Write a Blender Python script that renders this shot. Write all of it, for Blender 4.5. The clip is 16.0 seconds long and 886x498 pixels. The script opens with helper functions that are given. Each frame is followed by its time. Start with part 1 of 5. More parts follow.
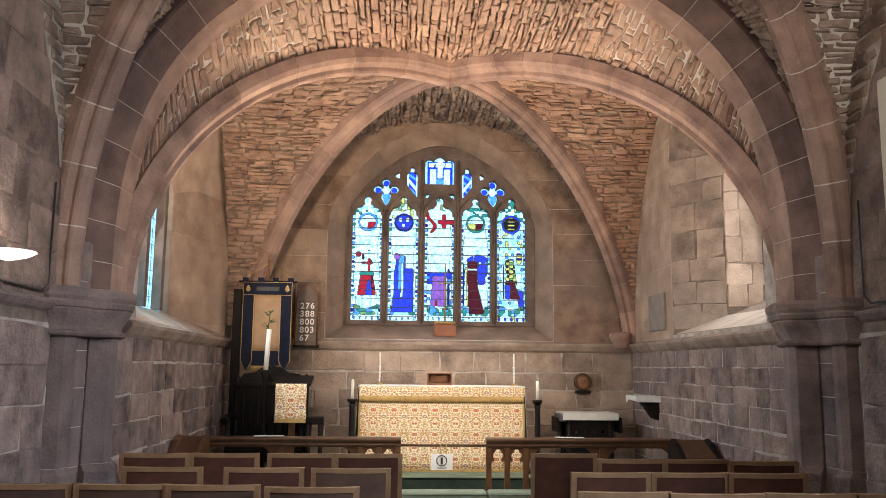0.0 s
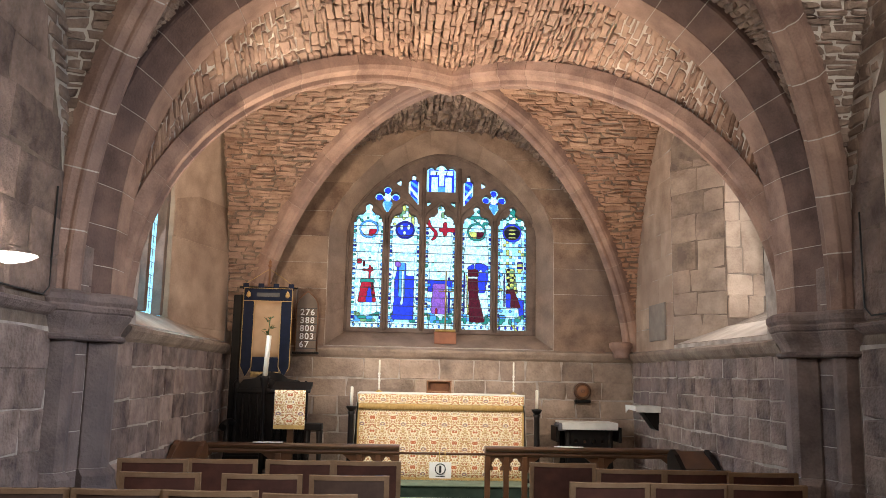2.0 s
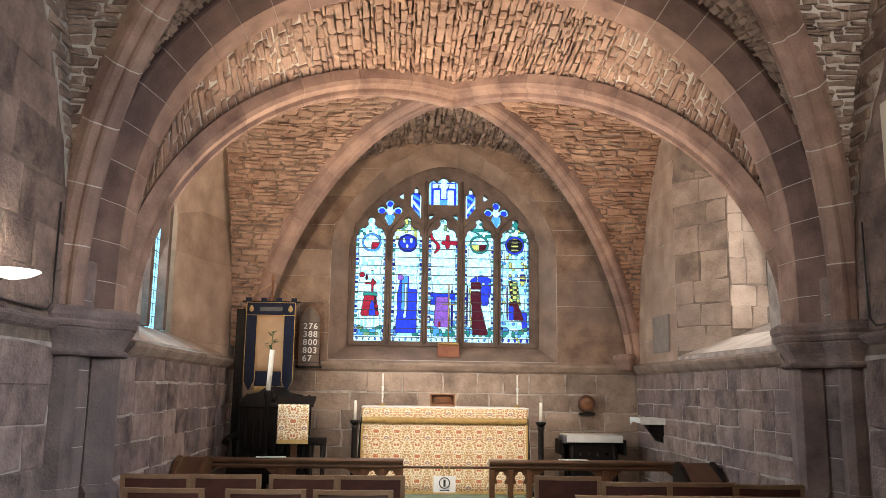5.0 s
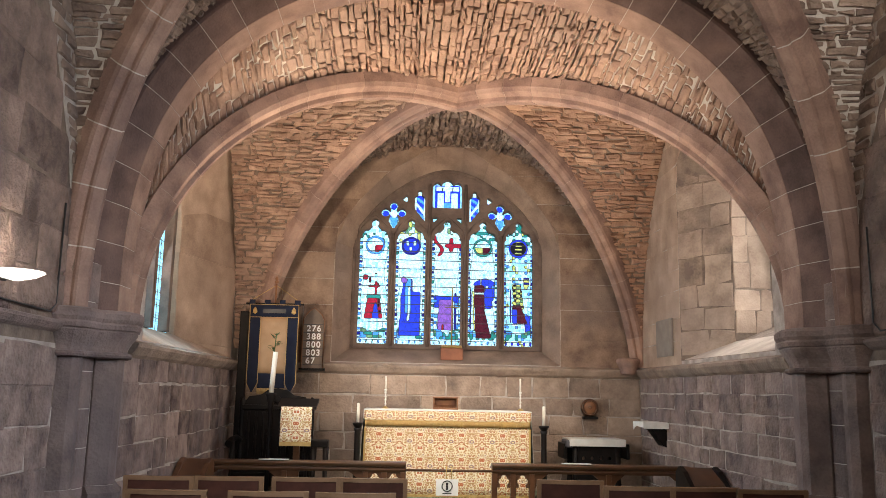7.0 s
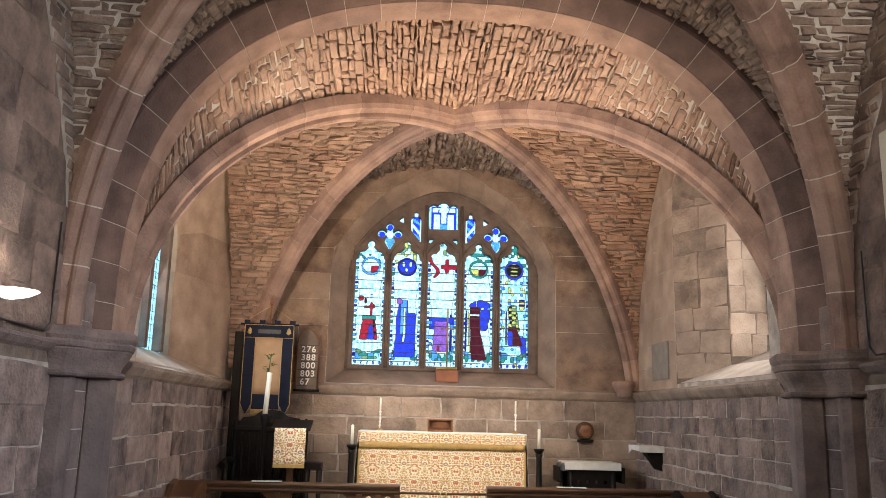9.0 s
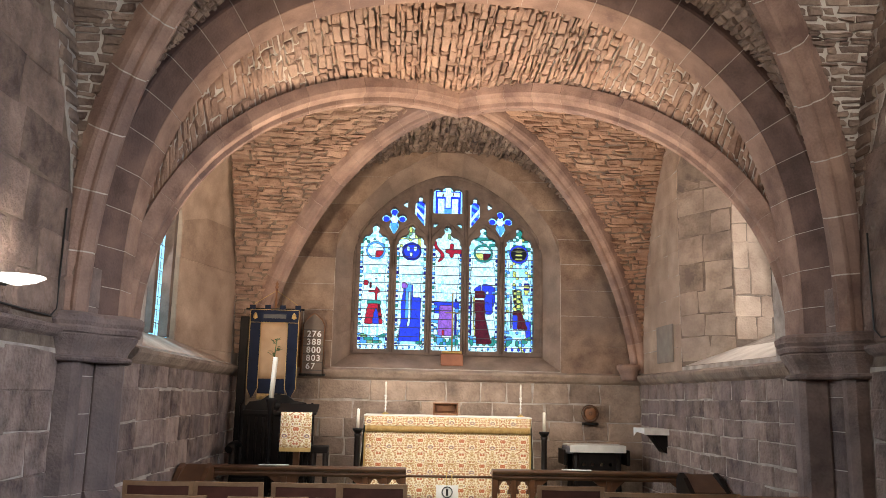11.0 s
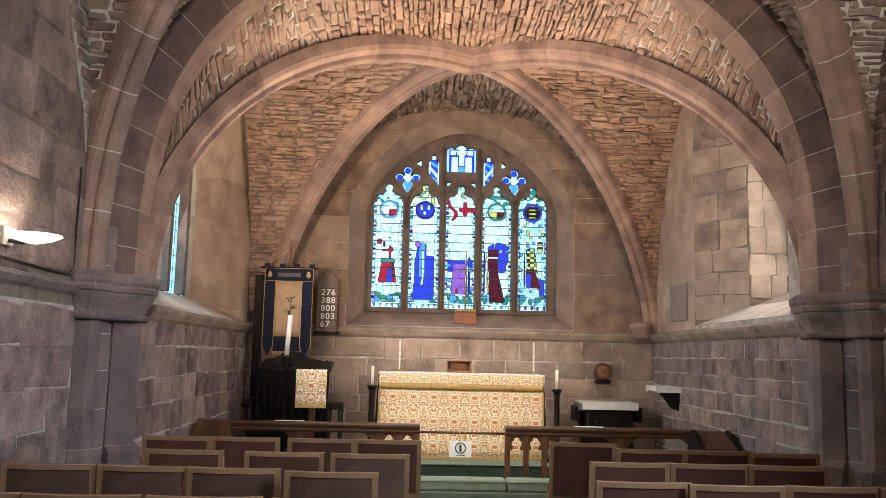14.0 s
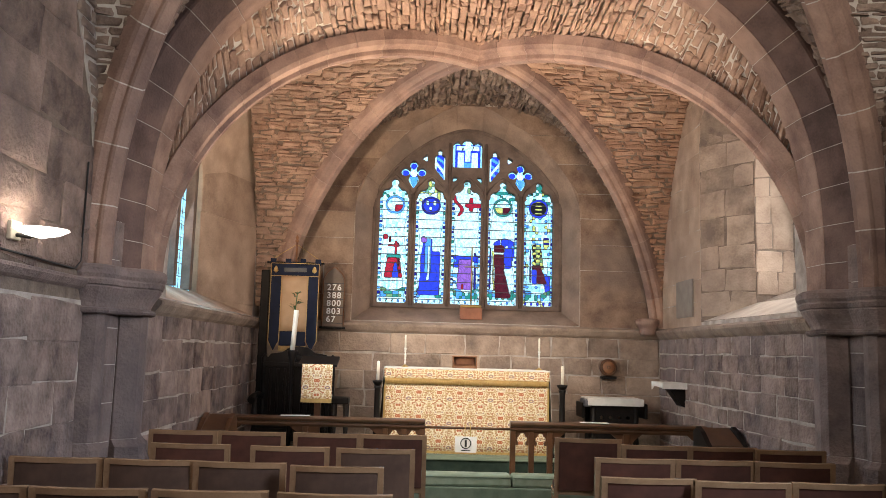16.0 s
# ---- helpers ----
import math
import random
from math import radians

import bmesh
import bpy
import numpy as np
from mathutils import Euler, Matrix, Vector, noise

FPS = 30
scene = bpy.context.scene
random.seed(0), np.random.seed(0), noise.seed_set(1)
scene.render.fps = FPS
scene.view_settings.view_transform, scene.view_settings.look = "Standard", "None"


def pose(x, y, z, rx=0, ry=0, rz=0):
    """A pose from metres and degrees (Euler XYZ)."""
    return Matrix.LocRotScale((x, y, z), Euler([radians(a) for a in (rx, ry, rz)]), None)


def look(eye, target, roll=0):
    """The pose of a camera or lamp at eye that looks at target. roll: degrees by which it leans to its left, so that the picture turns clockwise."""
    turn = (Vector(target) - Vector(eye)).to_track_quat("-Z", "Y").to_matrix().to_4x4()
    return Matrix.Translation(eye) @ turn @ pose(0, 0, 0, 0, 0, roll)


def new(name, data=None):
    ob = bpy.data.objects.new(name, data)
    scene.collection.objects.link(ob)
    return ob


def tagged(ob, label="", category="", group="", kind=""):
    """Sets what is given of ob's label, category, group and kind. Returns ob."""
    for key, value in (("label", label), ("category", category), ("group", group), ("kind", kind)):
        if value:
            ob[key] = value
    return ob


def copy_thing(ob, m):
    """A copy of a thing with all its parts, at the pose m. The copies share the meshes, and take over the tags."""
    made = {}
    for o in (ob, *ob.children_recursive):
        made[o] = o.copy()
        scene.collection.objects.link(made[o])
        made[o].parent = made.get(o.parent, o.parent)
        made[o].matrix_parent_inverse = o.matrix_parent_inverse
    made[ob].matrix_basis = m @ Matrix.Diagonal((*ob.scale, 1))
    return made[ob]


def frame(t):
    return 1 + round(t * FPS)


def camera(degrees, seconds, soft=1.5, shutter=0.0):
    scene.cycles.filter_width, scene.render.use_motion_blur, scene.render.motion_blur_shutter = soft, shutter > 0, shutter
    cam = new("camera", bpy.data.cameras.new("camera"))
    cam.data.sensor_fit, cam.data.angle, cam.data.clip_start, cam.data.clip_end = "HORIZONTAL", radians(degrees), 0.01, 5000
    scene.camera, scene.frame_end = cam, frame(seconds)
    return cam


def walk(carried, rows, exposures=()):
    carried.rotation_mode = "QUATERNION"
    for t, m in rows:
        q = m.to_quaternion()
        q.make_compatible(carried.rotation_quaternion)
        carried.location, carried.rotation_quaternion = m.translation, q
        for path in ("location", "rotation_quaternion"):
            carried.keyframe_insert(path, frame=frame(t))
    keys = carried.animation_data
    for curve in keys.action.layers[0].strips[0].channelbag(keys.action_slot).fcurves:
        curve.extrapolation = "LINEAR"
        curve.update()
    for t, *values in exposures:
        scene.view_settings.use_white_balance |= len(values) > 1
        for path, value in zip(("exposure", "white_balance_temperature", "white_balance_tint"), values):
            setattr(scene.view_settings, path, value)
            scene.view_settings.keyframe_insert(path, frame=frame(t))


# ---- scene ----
# ---- camera: it turns where it stands ----
cam = camera(56.9, 16.0, soft=0.85)
EYE = (0.0, 0.0, 1.52)
TURNS = [
    (0.0, 98.300, -0.582, -3.337),
    (0.5, 98.427, -0.779, -3.529),
    (1.0, 98.572, -0.905, -3.326),
    (1.5, 98.749, -1.045, -3.226),
    (2.0, 98.846, -1.173, -3.366),
    (2.5, 98.808, -1.225, -3.632),
    (3.0, 98.837, -1.063, -3.618),
    (3.5, 99.103, -0.936, -3.473),
    (4.0, 99.420, -0.777, -3.420),
    (6.5, 99.850, -1.030, -2.755),
    (7.0, 99.951, -1.102, -2.915),
    (7.5, 100.577, -1.505, -3.340),
    (8.0, 101.534, -1.525, -3.331),
    (10.5, 100.747, -1.180, -3.025),
    (11.0, 100.339, -1.214, -2.902),
    (11.5, 100.069, -1.435, -2.804),
    (12.0, 99.710, -1.550, -2.892),
    (12.5, 99.470, -1.550, -2.656),
    (13.0, 99.393, -1.556, -2.240),
    (13.5, 98.786, -1.526, -2.058),
    (14.0, 97.427, -1.342, -1.966),
    (14.5, 96.502, -1.540, -1.876),
    (15.0, 96.510, -1.571, -1.875),
    (15.5, 96.858, -1.492, -1.750),
    (16.0, 97.102, -1.557, -1.579),
]
walk(cam, [(t, pose(*EYE, rx, ry, rz)) for t, rx, ry, rz in TURNS])

# ---- world, sun, lamps ----
def make_world():
    w = bpy.data.worlds.new("sky")
    scene.world = w
    w.use_nodes = True
    nt = w.node_tree
    sky = nt.nodes.new("ShaderNodeTexSky")
    sky.sky_type, sky.sun_disc = "NISHITA", False
    sky.sun_elevation, sky.sun_rotation = radians(42), radians(76)
    bg = nt.nodes["Background"]
    bg.inputs["Strength"].default_value = 0.15
    nt.links.new(sky.outputs[0], bg.inputs["Color"])


def lamp(name, kind, m, power, colour, size=0.2, spread=None, size_y=None):
    d = bpy.data.lights.new(name, kind)
    d.energy, d.color = power, colour
    if kind == "AREA":
        d.size = size
        if size_y:
            d.shape, d.size_y = "RECTANGLE", size_y
        if spread:
            d.spread = radians(spread)
    elif kind == "SPOT":
        d.shadow_soft_size, d.spot_size, d.spot_blend = size, radians(spread), 0.8
    elif kind == "POINT":
        d.shadow_soft_size = size
    elif kind == "SUN":
        d.angle = radians(0.5)
    ob = new(name, d)
    ob.matrix_world = m
    return ob


make_world()
WARM, NEUTRAL, DAY = (1.0, 0.79, 0.59), (1.0, 0.87, 0.72), (0.8, 0.9, 1.0)
lamp("sun", "SUN", look((12.7, 10.4, 11.0), (3.0, 8.0, 2.0)), 5.0, (1.0, 0.93, 0.82))
# floodlights on the ledges behind the two piers, turned up to the vault
lamp("flood_lamp_north", "SPOT", look((-1.95, 6.95, 2.2), (0.75, 7.5, 5.0)), 270, WARM, 0.07, 68)
lamp("flood_lamp_south", "SPOT", look((2.9, 6.95, 2.2), (0.25, 7.5, 5.0)), 290, WARM, 0.07, 68)
lamp("flood_lamp_north_wide", "AREA", look((-1.95, 7.0, 2.3), (0.6, 9.4, 4.6)), 80, WARM, 0.2, 140)
lamp("flood_lamp_south_wide", "AREA", look((2.9, 7.0, 2.3), (-0.2, 9.4, 4.5)), 50, WARM, 0.2, 140)
# spotlights on the altar, fixed behind the crown of the arch
lamp("altar_spot_north", "SPOT", look((-0.7, 6.95, 4.5), (0.4, 10.2, 0.6)), 340, NEUTRAL, 0.06, 46)
lamp("altar_spot_south", "SPOT", look((1.65, 6.95, 4.5), (0.8, 10.2, 0.6)), 340, NEUTRAL, 0.06, 46)
# unseen fill lights, added behind the camera to brighten the nave's stone
lamp("nave_fill_north", "AREA", look((-1.0, 0.6, 4.4), (-1.0, 5.6, 2.8)), 31, (1.0, 0.92, 0.84), 0.5, 120)
lamp("nave_fill_south", "AREA", look((2.3, 0.6, 4.4), (3.0, 5.4, 4.9)), 23, (1.0, 0.92, 0.84), 0.5, 75)
# added fill beside the south nave wall, with no fitting behind it
lamp("south_wall_fill", "POINT", pose(3.1, 4.45, 2.25), 3, (1.0, 0.9, 0.78), 0.05)
# daylight of the nave's south windows, and a weak fill added opposite
lamp("nave_window_south", "AREA", look((3.15, 3.0, 2.9), (-2.3, 4.9, 0.4)), 78, (0.74, 0.85, 1.0), 0.8, 100, 1.4)
lamp("north_side_fill", "AREA", look((-2.15, 2.2, 2.9), (3.2, 5.6, 0.8)), 4, (0.85, 0.9, 1.0), 0.8, None, 1.4)
# daylight in the windows' openings
lamp("north_window_light", "AREA", look((-2.5, 8.2, 2.9), (3.2, 8.7, 0.9)), 62, DAY, 1.4, 125, 1.7)
lamp("south_window_light", "AREA", look((4.05, 8.0, 3.0), (-1.5, 8.3, 1.6)), 40, (0.97, 0.97, 0.95), 1.1, None, 1.9)
lamp("east_window_light", "AREA", look((0.6, 11.3, 3.2), (0.5, 6, 1.2)), 11, DAY, 2.3, None, 1.8)


# ---- materials ----
def material(name, low, high, rough=0.85, scale=3.0, fine=60.0, bump=0.3, dist=0.01, metal=0.0, rand=0.0, tint=None, gloss=0.5):
    """Two-scale mottled surface: low and high are the two base colours, rand the share that goes by the piece."""
    m = bpy.data.materials.new(name)
    m.use_nodes = True
    nt = m.node_tree
    nodes, link = nt.nodes, nt.links.new
    bsdf = nodes["Principled BSDF"]
    co = nodes.new("ShaderNodeTexCoord")
    n1, n2 = nodes.new("ShaderNodeTexNoise"), nodes.new("ShaderNodeTexNoise")
    n1.inputs["Scale"].default_value, n1.inputs["Detail"].default_value = scale, 6
    n2.inputs["Scale"].default_value, n2.inputs["Detail"].default_value = fine, 4
    link(co.outputs["Object"], n1.inputs["Vector"]), link(co.outputs["Object"], n2.inputs["Vector"])
    mix = nodes.new("ShaderNodeMath")
    mix.operation = "MULTIPLY_ADD"
    mix.inputs[1].default_value = 0.35
    link(n2.outputs[0], mix.inputs[0])
    half = nodes.new("ShaderNodeMath")
    half.operation = "MULTIPLY_ADD"
    half.inputs[1].default_value, half.inputs[2].default_value = 1.3, -0.32
    link(n1.outputs[0], half.inputs[0]), link(half.outputs[0], mix.inputs[2])
    fac = mix.outputs[0]
    if rand:
        info, geo = nodes.new("ShaderNodeObjectInfo"), nodes.new("ShaderNodeNewGeometry")
        add = nodes.new("ShaderNodeMath")
        add.operation = "ADD"
        link(info.outputs["Random"], add.inputs[0]), link(geo.outputs["Random Per Island"], add.inputs[1])
        fr = nodes.new("ShaderNodeMath")
        fr.operation = "FRACT"
        link(add.outputs[0], fr.inputs[0])
        r = nodes.new("ShaderNodeMath")
        r.operation = "MULTIPLY_ADD"
        r.inputs[1].default_value, r.inputs[2].default_value = rand, -rand / 2
        link(fr.outputs[0], r.inputs[0])
        a2 = nodes.new("ShaderNodeMath")
        a2.operation = "ADD"
        link(r.outputs[0], a2.inputs[0]), link(fac, a2.inputs[1])
        fac = a2.outputs[0]
    ramp = nodes.new("ShaderNodeValToRGB")
    e = ramp.color_ramp.elements
    e[0].position, e[0].color, e[1].position, e[1].color = 0.15, (*low, 1), 0.85, (*high, 1)
    link(fac, ramp.inputs[0])
    out = ramp.outputs[0]
    if tint:
        n3 = nodes.new("ShaderNodeTexNoise")
        n3.inputs["Scale"].default_value = 0.9
        n3.inputs["Detail"].default_value = 5
        link(co.outputs["Object"], n3.inputs["Vector"])
        r3 = nodes.new("ShaderNodeValToRGB")
        r3.color_ramp.elements[0].position, r3.color_ramp.elements[1].position = 0.45, 0.65
        link(n3.outputs[0], r3.inputs[0])
        mx = nodes.new("ShaderNodeMix")
        mx.data_type = "RGBA"
        mx.inputs["B"].default_value = (*tint, 1)
        sc = nodes.new("ShaderNodeMath")
        sc.operation = "MULTIPLY"
        sc.inputs[1].default_value = 0.6
        link(r3.outputs[0], sc.inputs[0]), link(sc.outputs[0], mx.inputs["Factor"]), link(out, mx.inputs["A"])
        out = mx.outputs["Result"]
    link(out, bsdf.inputs["Base Color"])
    bsdf.inputs["Roughness"].default_value, bsdf.inputs["Metallic"].default_value = rough, metal
    bsdf.inputs["Specular IOR Level"].default_value = gloss
    if bump:
        b = nodes.new("ShaderNodeBump")
        b.inputs["Strength"].default_value, b.inputs["Distance"].default_value = bump, dist
        link(mix.outputs[0], b.inputs["Height"]), link(b.outputs[0], bsdf.inputs["Normal"])
    return m


def glass(name, colour):
    m = bpy.data.materials.new(name)
    m.use_nodes = True
    nt = m.node_tree
    nt.nodes.clear()
    out, tr, gl, mix = (nt.nodes.new("ShaderNode" + k) for k in ("OutputMaterial", "BsdfTransparent", "BsdfGlossy", "MixShader"))
    co, no, ramp, mul = (nt.nodes.new("ShaderNode" + k) for k in ("TexCoord", "TexNoise", "ValToRGB", "Mix"))
    no.inputs["Scale"].default_value, no.inputs["Detail"].default_value = 38, 4
    ramp.color_ramp.elements[0].color, ramp.color_ramp.elements[1].color = (0.6, 0.76, 0.87, 1), (1, 1, 1, 1)
    ramp.color_ramp.elements[0].position, ramp.color_ramp.elements[1].position = 0.3, 0.62
    mul.data_type, mul.blend_type = "RGBA", "MULTIPLY"
    mul.inputs["Factor"].default_value = 1
    mul.inputs["A"].default_value = (*colour, 1)
    vo, lt, mp, trace = (nt.nodes.new("ShaderNode" + k) for k in ("TexVoronoi", "ValToRGB", "Mapping", "Mix"))
    vo.feature = "DISTANCE_TO_EDGE"
    vo.inputs["Scale"].default_value = 15
    mp.inputs["Scale"].default_value = (1, 0, 0.8)
    lt.color_ramp.elements[0].position, lt.color_ramp.elements[1].position = 0.018, 0.05
    lt.color_ramp.elements[0].color = (0.02, 0.03, 0.04, 1)
    trace.data_type, trace.blend_type = "RGBA", "MULTIPLY"
    trace.inputs["Factor"].default_value = 0.28
    nt.links.new(co.outputs["Object"], mp.inputs[0]), nt.links.new(mp.outputs[0], vo.inputs["Vector"]), nt.links.new(vo.outputs["Distance"], lt.inputs[0])
    nt.links.new(co.outputs["Object"], no.inputs["Vector"]), nt.links.new(no.outputs[0], ramp.inputs[0])
    nt.links.new(ramp.outputs[0], mul.inputs["B"]), nt.links.new(mul.outputs["Result"], trace.inputs["A"])
    nt.links.new(lt.outputs[0], trace.inputs["B"]), nt.links.new(trace.outputs["Result"], tr.inputs[0])
    gl.inputs["Roughness"].default_value = 0.35
    mix.inputs[0].default_value = 0.012
    nt.links.new(tr.outputs[0], mix.inputs[1]), nt.links.new(gl.outputs[0], mix.inputs[2]), nt.links.new(mix.outputs[0], out.inputs[0])
    return m



def clear_glass(name):
    m = bpy.data.materials.new(name)
    m.use_nodes = True
    nt = m.node_tree
    nt.nodes.clear()
    out, tr, gl, mix = (nt.nodes.new("ShaderNode" + k) for k in ("OutputMaterial", "BsdfTransparent", "BsdfGlossy", "MixShader"))
    gl.inputs["Roughness"].default_value, mix.inputs[0].default_value = 0.05, 0.06
    nt.links.new(tr.outputs[0], mix.inputs[1]), nt.links.new(gl.outputs[0], mix.inputs[2]), nt.links.new(mix.outputs[0], out.inputs[0])
    return m


def glow(name, colour, strength):
    m = bpy.data.materials.new(name)
    m.use_nodes = True
    b = m.node_tree.nodes["Principled BSDF"]
    b.inputs["Base Color"].default_value = (*colour, 1)
    b.inputs["Emission Color"].default_value, b.inputs["Emission Strength"].default_value = (*colour, 1), strength
    return m


ASHLAR = material("ashlar", (0.085, 0.058, 0.053), (0.4, 0.295, 0.25), 0.9, 5.5, 34, 1.0, 0.05, rand=0.38, tint=(0.19, 0.15, 0.155))
NAVE_ASHLAR = material("weathered_brown_ashlar", (0.085, 0.057, 0.048), (0.34, 0.24, 0.195), 0.92, 4.5, 30, 1.0, 0.06, rand=0.3, tint=(0.12, 0.085, 0.075))
EAST_ASHLAR = material("east_ashlar", (0.14, 0.1, 0.078), (0.47, 0.355, 0.275), 0.9, 4.5, 40, 0.9, 0.035, rand=0.45, tint=(0.25, 0.185, 0.155))
PIER_STONE = material("pier_stone", (0.085, 0.06, 0.055), (0.32, 0.235, 0.205), 0.88, 4.5, 50, 1.0, 0.025, rand=0.3, tint=(0.13, 0.105, 0.11))
HONEY = material("honey_wood", (0.15, 0.06, 0.028), (0.33, 0.15, 0.065), 0.45, 7, 100, 0.1, 0.002)
WARM_ASHLAR = material("warm_ashlar", (0.15, 0.09, 0.062), (0.43, 0.3, 0.215), 0.9, 4.0, 50, 0.9, 0.02, rand=0.4, tint=(0.19, 0.145, 0.125))
# Sandstone of the arch's nave side, its shade put into the colour.
SHADED_STONE = material("shaded_sandstone", (0.08, 0.049, 0.043), (0.24, 0.148, 0.12), 0.9, 4.5, 60, 0.9, 0.016, rand=0.3, tint=(0.1, 0.066, 0.064))
JOINT = material("tan_joint", (0.25, 0.18, 0.14), (0.42, 0.32, 0.26), 0.95, 8, 90, 0.4, 0.01)
LIME = material("lime_mortar", (0.42, 0.37, 0.32), (0.68, 0.62, 0.55), 0.95, 8, 90, 0.5, 0.01)
ASHLAR_PALE = material("ashlar_pale", (0.25, 0.17, 0.125), (0.52, 0.385, 0.29), 0.9, 3.5, 50, 0.8, 0.02, rand=0.28, tint=(0.29, 0.2, 0.155))
# Window stonework, darkened in its colour as if seen against the light.
BACKLIT_STONE = material("backlit_stone", (0.075, 0.052, 0.043), (0.21, 0.15, 0.12), 0.9, 5.0, 60, 0.6, 0.01)
REVEAL_STONE = material("reveal_stone", (0.15, 0.1, 0.076), (0.4, 0.285, 0.215), 0.9, 3.5, 50, 0.7, 0.02, rand=0.15, tint=(0.18, 0.14, 0.12))
DRESSED = material("dressed_stone", (0.17, 0.1, 0.08), (0.45, 0.295, 0.225), 0.88, 4.5, 60, 0.9, 0.016, rand=0.3, tint=(0.17, 0.115, 0.105))
RUBBLE = material("rubble", (0.21, 0.122, 0.087), (0.5, 0.335, 0.245), 0.92, 6.0, 45, 1.0, 0.03, rand=0.3, tint=(0.31, 0.22, 0.175))
RUBBLE_RED = material("red_rubble", (0.21, 0.115, 0.078), (0.5, 0.325, 0.225), 0.92, 6.0, 45, 0.9, 0.03, rand=0.3, tint=(0.33, 0.19, 0.13))
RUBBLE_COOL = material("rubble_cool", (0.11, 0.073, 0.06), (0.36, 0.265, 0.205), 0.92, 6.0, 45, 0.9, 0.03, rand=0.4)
MORTAR = material("mortar", (0.27, 0.225, 0.195), (0.58, 0.51, 0.45), 0.95, 8, 90, 0.5, 0.01)
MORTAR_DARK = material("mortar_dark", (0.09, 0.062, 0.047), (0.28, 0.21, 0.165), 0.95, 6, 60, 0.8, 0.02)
OAK = material("oak", (0.06, 0.026, 0.013), (0.14, 0.066, 0.032), 0.32, 6, 90, 0.15, 0.003)
OAK_DARK = material("dark_oak", (0.004, 0.0035, 0.0035), (0.014, 0.01, 0.009), 0.5, 8, 70, 0.2, 0.004, gloss=0.18)
BEECH = material("beech", (0.2, 0.112, 0.062), (0.37, 0.228, 0.132), 0.26, 7, 120, 0.08, 0.002, rand=0.2)
MAROON = material("maroon_cloth", (0.055, 0.017, 0.01), (0.11, 0.037, 0.022), 0.9, 10, 400, 0.3, 0.002, rand=0.25)
BROWN = material("brown_cloth", (0.058, 0.03, 0.02), (0.11, 0.06, 0.04), 0.9, 10, 400, 0.3, 0.002, rand=0.25)
CARPET = material("green_carpet", (0.11, 0.15, 0.105), (0.2, 0.25, 0.185), 1.0, 8, 300, 0.5, 0.004)
KNEELER = material("pale_green_cloth", (0.2, 0.255, 0.185), (0.31, 0.37, 0.285), 0.95, 9, 250, 0.3, 0.003)
# Green carpet of the footpace riser, with the riser's shade in its colour.
CARPET_SHADED = material("shaded_green_carpet", (0.012, 0.025, 0.018), (0.035, 0.055, 0.04), 1.0, 8, 300, 0.5, 0.004)
FLAG = material("flagstone", (0.14, 0.11, 0.1), (0.28, 0.22, 0.19), 0.7, 3, 70, 0.3, 0.005, rand=0.4)
LINEN = material("linen", (0.7, 0.68, 0.64), (0.84, 0.82, 0.78), 0.9, 12, 200, 0.2, 0.003)
WAX = material("wax", (0.75, 0.7, 0.6), (0.85, 0.82, 0.74), 0.4, 10, 100, 0.05, 0.002)
GOLD = material("gold_braid", (0.38, 0.24, 0.08), (0.56, 0.38, 0.14), 0.6, 20, 300, 0.3, 0.002)
BRASS = material("brass", (0.5, 0.33, 0.1), (0.7, 0.5, 0.2), 0.28, 10, 60, 0.05, 0.002, metal=1.0)
IRON = material("iron", (0.015, 0.014, 0.014), (0.04, 0.037, 0.035), 0.5, 10, 80, 0.2, 0.003)
LEAD = material("lead", (0.02, 0.02, 0.022), (0.05, 0.05, 0.055), 0.6, 10, 80, 0.2, 0.002)
NAVY = material("navy_velvet", (0.004, 0.006, 0.016), (0.008, 0.013, 0.036), 0.95, 9, 200, 0.2, 0.003)
CREAM = material("cream_silk", (0.34, 0.2, 0.105), (0.47, 0.3, 0.165), 0.6, 6, 150, 0.15, 0.002)
SLATE = material("slate", (0.17, 0.14, 0.12), (0.28, 0.235, 0.2), 0.7, 6, 60, 0.3, 0.004)
WHITE = material("white_enamel", (0.72, 0.72, 0.7), (0.84, 0.84, 0.82), 0.4, 6, 60, 0.05, 0.001)
PAPER = material("paper", (0.74, 0.74, 0.72), (0.85, 0.85, 0.83), 0.8, 6, 60, 0.05, 0.001)
BLACK = material("black_paint", (0.01, 0.01, 0.01), (0.03, 0.03, 0.03), 0.5, 6, 60, 0.05, 0.001)
LEAF = material("leaf", (0.03, 0.06, 0.015), (0.07, 0.13, 0.04), 0.6, 12, 80, 0.2, 0.003)
PLASTER = material("plaster", (0.55, 0.48, 0.38), (0.7, 0.62, 0.5), 0.9, 2, 60, 0.2, 0.004)
BOARD = material("board_wood", (0.11, 0.075, 0.055), (0.2, 0.15, 0.115), 0.6, 6, 80, 0.2, 0.003)
# Sill stone with a paler colour, to make its sun patch brighter.
SILL = material("sunlit_sill_stone", (0.36, 0.29, 0.24), (0.56, 0.47, 0.39), 0.85, 5, 60, 0.5, 0.008)
BLUE_GREY = material("grey_cloth", (0.09, 0.09, 0.11), (0.16, 0.16, 0.19), 0.9, 8, 200, 0.2, 0.003)


